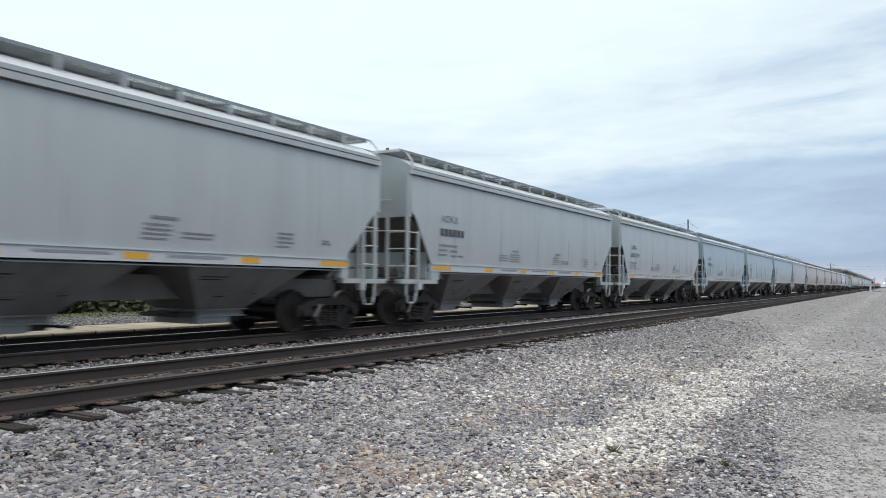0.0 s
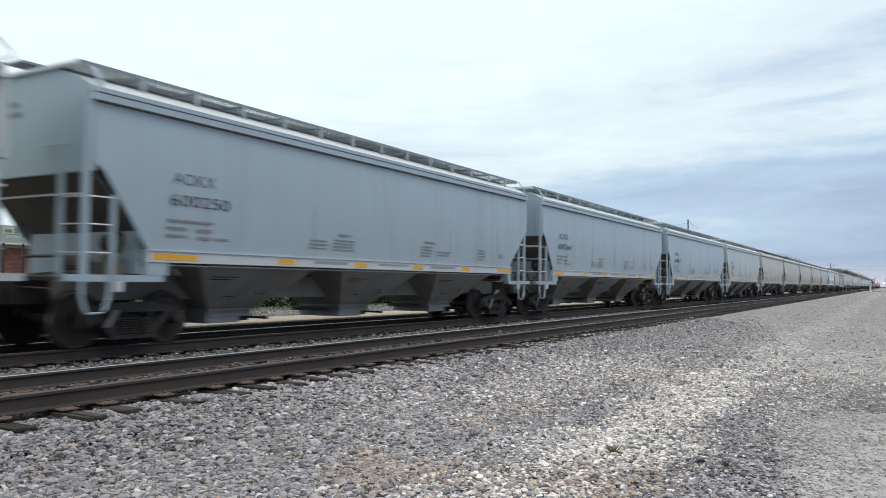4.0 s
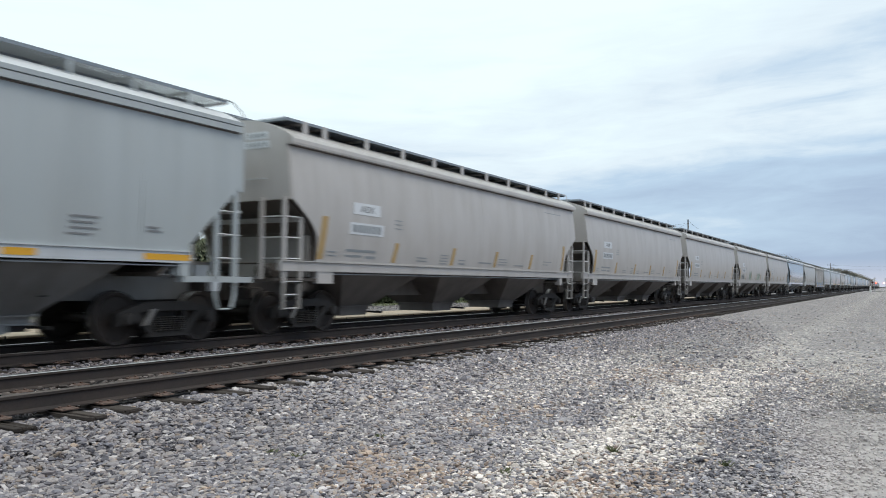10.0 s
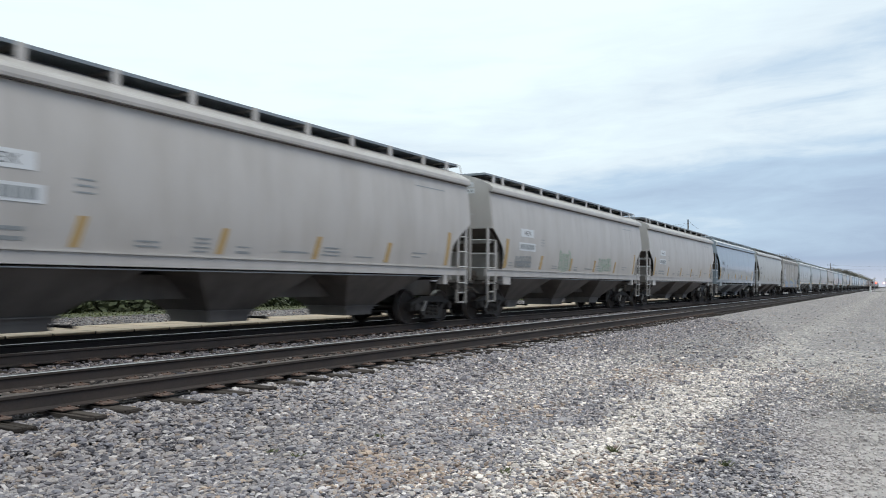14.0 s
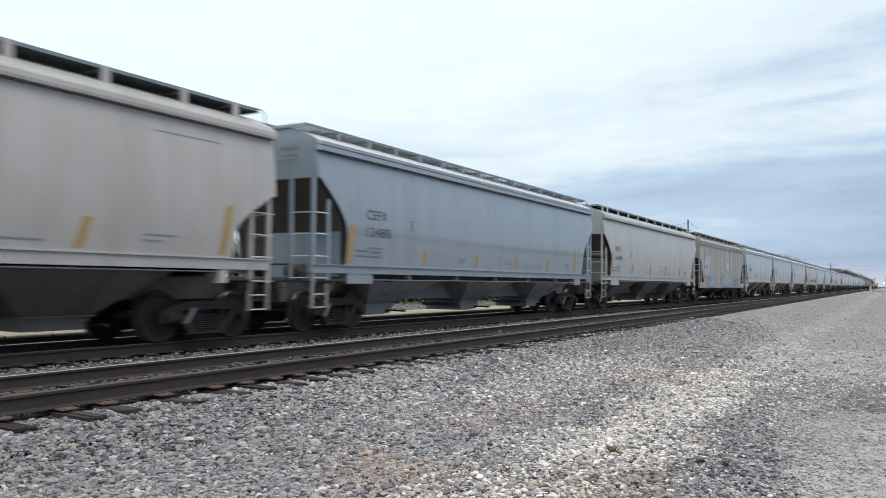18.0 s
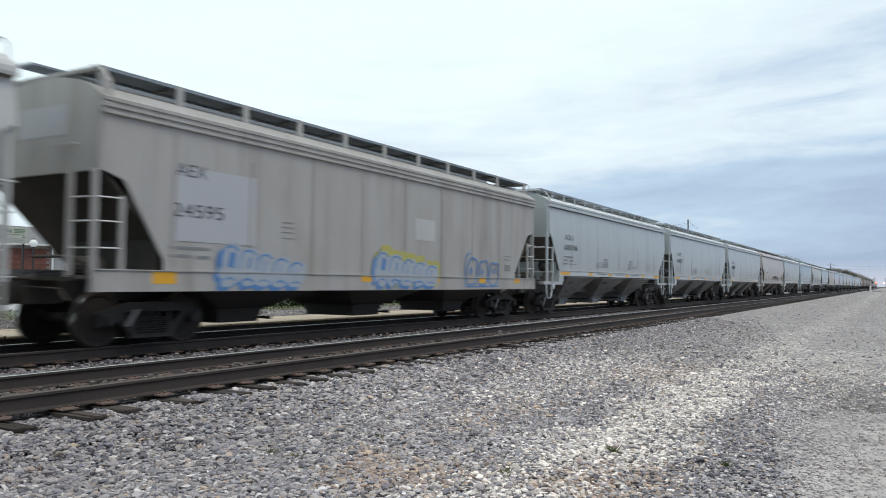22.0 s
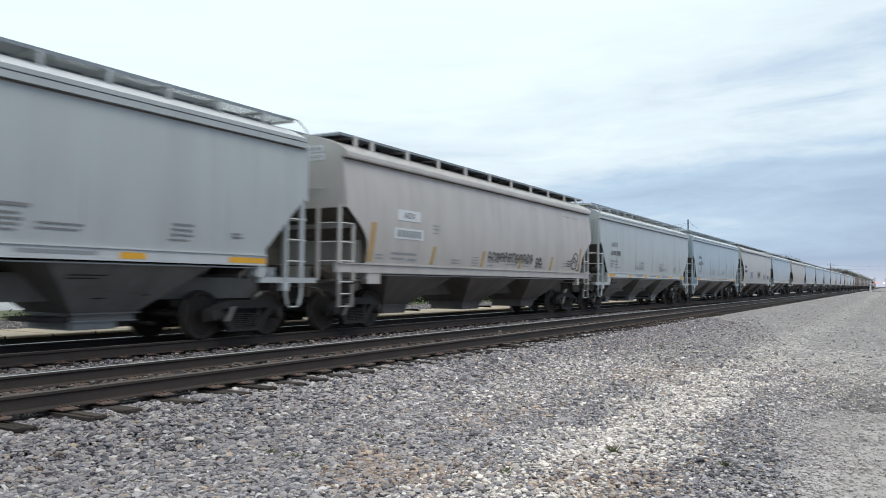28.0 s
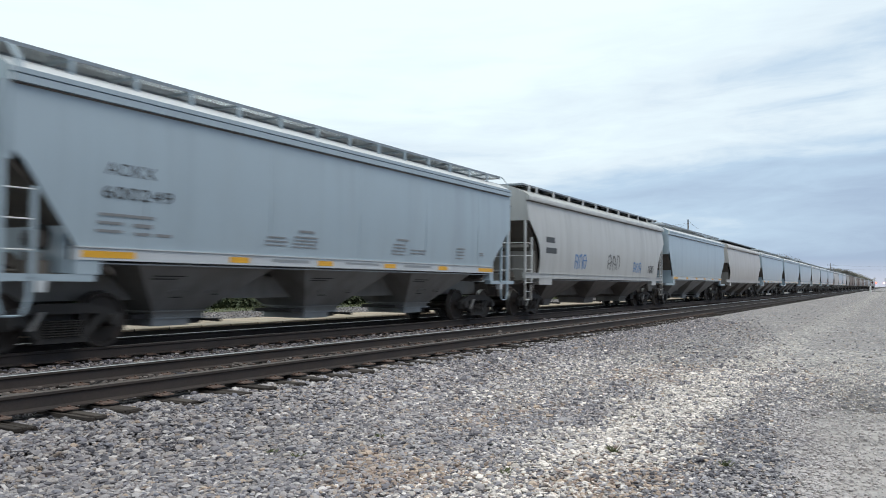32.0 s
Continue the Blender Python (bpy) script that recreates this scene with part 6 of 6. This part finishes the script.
def build_fence():
    f = thing("chain_fence", "galvanised chain-link fence along the lot", "fence")
    bm = B()
    tube(bm, [(0, 0, -0.1), (0, 0, 1.25)], 0.03, 8)
    post = finish("post", bm, M["blackmetal"])
    for i in range(24):
        p = part("post", post, None, f)
        p.location = (12 + i * 2.5, 27.3, BACK)
    bm = B()
    tube(bm, [(12, 27.3, BACK + 1.22), (69.5, 27.3, BACK + 1.22)], 0.02, 6)
    part("top_rail", bm, M["fence"], f)
    vs, fs = [], []
    for i in range(0, 460):
        for sgn in (-1, 1):
            x = 12 + i * 0.125
            k = len(vs)
            x2 = x + sgn * 1.2
            if not 12 <= x2 <= 69.5:
                continue
            vs += [(x, 27.3, BACK + 0.02), (x + 0.008, 27.3, BACK + 0.02), (x2 + 0.008, 27.3, BACK + 1.22), (x2, 27.3, BACK + 1.22)]
            fs.append((k, k + 1, k + 2, k + 3))
    me = bpy.data.meshes.new("mesh")
    me.from_pydata(vs, [], fs)
    me.materials.append(M["fence"])
    tagged(part("wire_mesh", me, None, f), kind="stuff")


build_fence()


def build_depot():
    """Low brick building with a grey shingle roof across the lot."""
    d = thing("brick_building", "low red-brick building with a grey shingle roof and a porch", "building")
    y0, y1, x0, x1 = 60.0, 70.0, 22.0, 57.0
    zg = TIE_TOP - 0.02
    wall = part("wall", boxed(x0, x1, y0 + 0.1, y1, zg, 3.75), M["mortar"], d)
    part("porch_wall", boxed(39.25, x1, y0 - 0.02, y0 + 0.1, zg, 3.6), M["stucco"], d, "pale rendered porch wall")
    bm = B()
    prism(bm, [(y0 - 0.8, 3.72), (y0 - 0.8, 3.86), (65.0, 5.55), (y1 + 0.8, 3.86), (y1 + 0.8, 3.72), (65.0, 5.35)], "x", x0 - 0.6, x1 + 0.6)
    roof = part("roof", bm, M["shingle"], d)
    part("gutter", boxed(x0 - 0.6, x1 + 0.6, y0 - 0.92, y0 - 0.8, 3.70, 3.84), M["trimwhite"], d)
    for x in (39.1, 22.4):
        bm = B()
        tube(bm, [(x, y0 - 0.06, zg), (x, y0 - 0.06, 3.75)], 0.09, 8)
        part("downspout", bm, M["trimwhite"], d)
    for x in (43.2, 46.5, 49.9, 53.2, 56.5):
        part("porch_column", boxed(x - 0.12, x + 0.12, y0 - 0.75, y0 - 0.5, zg, 3.72), M["stucco"], d)
    for x, wd in ((41.0, 1.1), (44.1, 0.75), (45.35, 0.55), (47.1, 0.55), (48.3, 1.0), (51.0, 1.1), (54.0, 1.1)):
        w = part("window", boxed(x, x + wd, y0 - 0.05, y0 - 0.02, 1.3, 2.95), M["glassdark"], d, "dark window")
        part("window_frame", boxed(x - 0.06, x + wd + 0.06, y0 - 0.055, y0 - 0.025, 2.95, 3.04), M["trimwhite"], w)
    bm = B()
    prism(bm, [(y0 - 0.03, 3.65), (y0 - 0.03, 3.58), (y0 - 0.7, 3.16), (y0 - 0.7, 3.23)], "x", 40.3, 42.4)
    part("awning", bm, M["brick"], d, "small dull red awning")
    # brick courses on the face that shows
    bme = finish("brick", boxed(0, 0.46, 0, 0.11, 0, 0.18), M["brick"])
    n = 0
    for r in range(16):
        for c in range(18):
            x = 31.0 + c * 0.475 - (0.23 if r % 2 else 0)
            z = zg + 0.02 + r * 0.195 + 0.55
            if x + 0.46 > 39.0 or n >= 300:
                continue
            b = part("brick", bme, None, wall)
            b.location = (x, y0, z)
            n += 1
    rest = B()
    for r in range(19):
        for c in range(45):
            x = 22.1 + c * 0.475 - (0.23 if r % 2 else 0)
            z = zg + 0.02 + r * 0.195
            if x + 0.46 > 39.0 or (x + 0.46 > 30.7 and 0.54 < z - zg < 0.55 + 16 * 0.195 + 0.1) or x < 22.0:
                continue
            box(rest, x, x + 0.46, y0, y0 + 0.11, z, z + 0.18)
    tagged(part("more_bricks", rest, M["brick"], wall), kind="stuff")


build_depot()


def build_sign():
    s = thing("notice_sign", "cream and green notice board on two posts", "sign")
    x, y = 22.63, 39.0
    for dx in (0.12, 1.15):
        bm = B()
        box(bm, x + dx - 0.04, x + dx + 0.04, y - 0.04, y + 0.04, TIE_TOP, 3.68)
        part("post", bm, M["blackmetal"], s)
    brd = part("board", boxed(x, x + 1.28, y - 0.07, y - 0.04, 3.25, 3.70), M["signcream"], s)
    bars([(x + 0.12, x + 0.5, 3.42, 0.16)], y - 0.08, M["signgreen"], brd, "green painted emblem bar", "emblem")
    bars([(x + 0.6, x + 1.2, 3.58, 0.045), (x + 0.6, x + 1.2, 3.50, 0.045), (x + 0.6, x + 1.15, 3.42, 0.045), (x + 0.1, x + 1.15, 3.31, 0.035)], y - 0.08, M["signgreen"], brd, "green lines of writing")
    low = part("lower_board", boxed(x, x + 1.28, y - 0.07, y - 0.04, 2.88, 3.20), M["signcream"], s)
    bars([(x + 0.1, x + 1.2, 3.11, 0.035), (x + 0.1, x + 1.2, 3.03, 0.035), (x + 0.1, x + 1.2, 2.94, 0.035)], y - 0.08, M["galv"], low, "grey lines of writing")


build_sign()


def build_lamps():
    l = thing("globe_lamp", "black post lamp with a white globe", "street lamp")
    bm = B()
    tube(bm, [(0, 0, 0), (0, 0, 0.3), (0, 0, 0.35), (0, 0, 2.75), (0, 0, 2.85)], [0.14, 0.12, 0.06, 0.045, 0.09], 10)
    part("post", bm, M["blackmetal"], l)
    bm = B()
    bmesh.ops.create_uvsphere(bm, u_segments=14, v_segments=8, radius=0.21)
    bmesh.ops.translate(bm, vec=(0, 0, 3.02), verts=bm.verts[:])
    part("globe", bm, M["globe"], l)
    bm = B()
    tube(bm, [(0, 0, 3.19), (0, 0, 3.3)], [0.07, 0.02], 8)
    part("finial", bm, M["blackmetal"], l)
    l.location = (24.96, 40.0, BACK + 0.03)
    p = thing("flag_pole", "thin white pole beside the lot", "pole")
    bm = B()
    tube(bm, [(0, 0, 0), (0, 0, 6.6)], [0.055, 0.04], 8)
    part("shaft", bm, M["trimwhite"], p)
    bm = B()
    bmesh.ops.create_uvsphere(bm, u_segments=10, v_segments=6, radius=0.08)
    bmesh.ops.translate(bm, vec=(0, 0, 6.63), verts=bm.verts[:])
    part("finial", bm, M["trimwhite"], p)
    p.location = (37.8, 58.0, BACK)


build_lamps()


def build_poles():
    tops = []
    for x, y, h in ((37.0, 25.26, 9.10), (113.6, 25.2, 10.55), (296.0, 18.0, 9.2)):
        p = thing("utility_pole", "weathered timber utility pole with a crossarm", "utility pole", "utility poles along the line")
        bm = B()
        tube(bm, [(0, 0, -0.3), (0, 0, h)], [0.14, 0.085], 10)
        part("shaft", bm, M["pole"], p)
        if h < 9.5 and h > 9:
            arm = part("crossarm", boxed(-0.06, 0.06, -1.1, 1.1, h - 0.75, h - 0.63), M["pole"], p)
            for k in (-1.0, -0.4, 0.4, 1.0):
                bm = B()
                tube(bm, [(0, k, h - 0.63), (0, k, h - 0.50)], [0.035, 0.05], 8)
                part("insulator", bm, M["glassdark"], arm)
        else:
            bm = B()
            tube(bm, [(0, 0, h - 0.28), (0, 0, h + 0.12)], [0.10, 0.10], 8)
            part("cap", bm, M["blackmetal"], p)
        p.location = (x, y, TIE_TOP)
        tops.append((x, y, h))
    w = thing("overhead_wires", "thin black overhead wires", "wires")
    for a, b, sag in (((113.6, 25, 10.0), (128, 40, 7.6), 0.6), ((113.6, 25, 10.0), (100, 38, 8.9), 0.6), ((113.6, 25.2, 10.3), (113.6, 23.7, 9.0), 0.05), ((296, 18, 8.2), (296, -60, 8.2), 0.8), ((296, 18, 6.9), (296, -60, 6.9), 0.5)):
        bm = B()
        pts = []
        for k in range(13):
            u = k / 12
            pts.append([a[i] + (b[i] - a[i]) * u - (sag * 4 * u * (1 - u) if i == 2 else 0) for i in range(3)])
        tube(bm, pts, 0.013, 4)
        part("wire", bm, M["wire"], w)


build_poles()


# ---- the road crossing far down the line ----
def build_crossing():
    bm = B()
    box(bm, 266, 274, -400, Y_NEAR - 1.6, GROUND - 0.2, GROUND + 0.05)
    box(bm, 266, 274, Y_NEAR - 1.6, 16.0, TIE_TOP - 0.2, -0.02)
    solid("crossing_road", bm, M["asphalt"], "grey asphalt road over the tracks", "road", kind="structure")
    s = thing("crossing_signal", "grade crossing signal with lit red lamps", "crossing signal")
    bm = B()
    tube(bm, [(0, 0, 0), (0, 0, 4.2)], 0.07, 10)
    part("mast", bm, M["galv"], s)
    for rot in (45, -45):
        bm = B()
        box(bm, -0.02, 0.02, -0.6, 0.6, -0.1, 0.1)
        b = part("crossbuck", bm, M["trimwhite"], s)
        b.location, b.rotation_euler = (-0.1, 0, 3.6), (radians(rot), 0, 0)
    for k in (-0.5, 0.5):
        bm = B()
        lathe(bm, [(0.0, 0.28), (0.03, 0.28), (0.04, 0.02)], 16)
        tgt = part("target", bm, M["blackmetal"], s)
        tgt.location, tgt.rotation_euler = (-0.12, k, 2.65), (0, 0, radians(-90))
        bm = B()
        lathe(bm, [(-0.05, 0.02), (-0.04, 0.18), (0.0, 0.20)], 14)
        part("lens", bm, M["redlamp"], tgt, "lit red lens")
    s.location = (262.0, 4.4, GROUND)
    c = copy_thing(s, Matrix.Translation((275.0, 1.5, GROUND)))
    M["deadlens"] = material("unlit_red_lens", (0.10, 0.012, 0.01), 0.2, 0, 0.05, 5, 40)
    for mast, lit, shine in ((s, -1, "redlamp"), (c, 1, "glarelamp")):
        for o in mast.children_recursive:
            if o.name.startswith("lens"):
                on = o.parent.location.y * lit > 0
                o.data = o.data.copy()
                o.data.materials[0] = M[shine if on else "deadlens"]
                tagged(o, "lit red lens" if on else "unlit red lens")
    p = thing("marker_post", "short white marker post beside the track", "post")
    bm = B()
    tube(bm, [(0, 0, 0), (0, 0, 1.5), (0, 0, 1.6)], [0.24, 0.24, 0.16], 10)
    part("shaft", bm, M["trimwhite"], p)
    p.location = (249.0, 5.15, GROUND)


build_crossing()


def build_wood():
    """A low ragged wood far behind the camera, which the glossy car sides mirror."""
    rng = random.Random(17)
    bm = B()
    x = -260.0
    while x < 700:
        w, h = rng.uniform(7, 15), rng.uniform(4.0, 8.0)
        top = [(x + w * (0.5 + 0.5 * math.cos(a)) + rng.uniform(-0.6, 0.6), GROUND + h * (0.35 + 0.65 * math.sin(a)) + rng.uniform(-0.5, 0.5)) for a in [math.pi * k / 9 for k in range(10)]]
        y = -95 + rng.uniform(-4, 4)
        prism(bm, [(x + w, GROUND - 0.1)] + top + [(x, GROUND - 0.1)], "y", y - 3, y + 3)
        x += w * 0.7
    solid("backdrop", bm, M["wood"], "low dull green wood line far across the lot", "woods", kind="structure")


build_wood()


# ---- weeds and loose stones, last ----
def build_weeds():
    rng = random.Random(3)
    for x, y, s in ((5.73, 2.73, 1.1), (7.03, 2.23, 1.2), (5.28, 4.81, 1.0), (5.29, 4.51, 1.0), (6.39, 4.42, 0.8), (7.0, 1.25, 1.0), (8.9, 2.6, 0.6)):
        bm = B()
        for _ in range(26):
            a, ln = rng.uniform(0, 6.28), rng.uniform(0.03, 0.08) * s
            d = Vector((math.cos(a), math.sin(a), rng.uniform(0.5, 1.3))).normalized()
            w = d.orthogonal().normalized() * 0.006
            o = Vector((rng.gauss(0, 0.02), rng.gauss(0, 0.02), 0))
            bm.faces.new([bm.verts.new(o - w), bm.verts.new(o + w), bm.verts.new(o + d * ln * 0.7 + w * 0.8), bm.verts.new(o + d * ln), bm.verts.new(o + d * ln * 0.7 - w * 0.8)])
        ob = solid("weed", bm, M["grass"], "small green weed tuft growing in the gravel", "weed", "weeds in the gravel")
        ob.location = (x, y, GROUND + 0.015)


build_weeds()


def in_wedge(x, y):
    return (y < 1.95 * x + 0.6) & (y > -0.04 * x - 0.25)


def build_stones():
    rng = np.random.default_rng(7)

    def loose(x, y):
        """Few stones lie on the packed dust."""
        return in_wedge(x, y) & (rng.random(len(x)) < np.clip((y - 0.17 * (x - 6.46) - 0.12) / 0.5 + np.clip((x - 10) / 1.5, 0, 1), 0.10, 1.0))

    scatter_stones("gravel_near", "loose grey, tan and white crushed stones on the lot", 86000, rng, (2.2, 7.6), (-0.6, 5.5), lambda y: 0.0265 + 0.0022 * np.clip(y, 0, 5), 0.62, loose, True)
    scatter_stones("gravel_middle", "loose grey and white crushed stones beside the track", 76000, rng, (7.5, 15.0), (-0.9, 5.5), lambda y: 0.030 + 0.0015 * np.clip(y, 0, 5), 0.62, loose)
    scatter_stones("gravel_far", "loose grey crushed stones further down the lot", 30000, rng, (14.0, 120.0), (-4.0, 6.0), 0.046, 0.45, loose)

    scatter_stones("pebbles", "small loose pebbles on the packed pale dust", 10000, rng, (4.5, 18.0), (-0.9, 1.3), 0.019, 0.35, in_wedge)

    spots = np.array(NEAR_TIES + [TIE_FIRST + 0.05 + (i + 0.66) * TIE_STEP for i in range(12, 62)])

    def tie_gap(x):
        """How far along the track the nearest tie of the empty track lies."""
        return np.abs(x[:, None] - spots[None]).min(1)

    def shoulder(x, y):
        return in_wedge(x, y) & ~((tie_gap(x) < 0.15) & (y > 6.70)) & (np.abs(y - Y_NEAR) > 0.13)

    scatter_stones("ballast_shoulder", "coarse grey ballast shoulder beside the track", 26000, rng, (2.5, 11.0), (5.2, 7.35), 0.043, 0.60, shoulder, True)
    scatter_stones("ballast_shoulder", "coarse grey ballast shoulder further down the track", 22000, rng, (10.5, 34.0), (5.2, 7.35), 0.046, 0.60, shoulder)

    def between(x, y):
        ti = np.where(y < 10, tie_gap(x), np.abs(((x - TIE_FIRST - 0.05 + TIE_STEP / 2) % TIE_STEP) - TIE_STEP / 2))
        clear = np.ones_like(x, bool)
        for r in (Y_NEAR, Y_NEAR + GAUGE, Y_FAR, Y_FAR + GAUGE):
            clear &= np.abs(y - r) > 0.12
        on_tie = (ti < 0.095) & ((np.abs(y - Y_NEAR - GAUGE / 2) < 1.28) | (np.abs(y - Y_TRAIN) < 1.28))
        return clear & ~on_tie & (y < 1.95 * x + 0.6)

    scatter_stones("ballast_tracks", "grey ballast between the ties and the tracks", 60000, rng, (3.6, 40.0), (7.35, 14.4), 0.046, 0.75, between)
    scatter_stones("ballast_crib", "rust-stained ballast heaped between the rails of the empty track", 9000, rng, (2.8, 24.0), (Y_NEAR + 0.35, Y_NEAR + GAUGE - 0.10), 0.05, 1.3,
                   lambda x, y: between(x, y) | (np.modf(x * 37.7 + y * 91.3)[0] < 0.12), True, "cribstones")
    scatter_stones("ballast_behind", "grey ballast between the walk and the verge", 9000, rng, (8.0, 60.0), (16.9, 21.6), 0.05, 0.3, lambda x, y: y < 1.95 * x)


build_stones()


def motions():
    """The whole train rolls past; every wheelset turns on its truck."""
    times = [k * 1.0 for k in range(33)]
    for car, x in cars:
        walk(car, [(t, pose(x - roll_on(t), Y_TRAIN, 0)) for t in times])
    sets = [o for car, _ in cars for o in car.children_recursive if o.name.split(".")[0] == "wheelset"]
    first = sets[0]
    walk(first, [(k / 30, pose(0, 0, 0, 0, -math.degrees(roll_on(k / 30) / 0.457), 0)) for k in range(961)])
    for o in sets[1:]:
        o.rotation_mode = "QUATERNION"
        keys = o.animation_data_create()
        keys.action = first.animation_data.action
        keys.action_slot = first.animation_data.action_slot


motions()
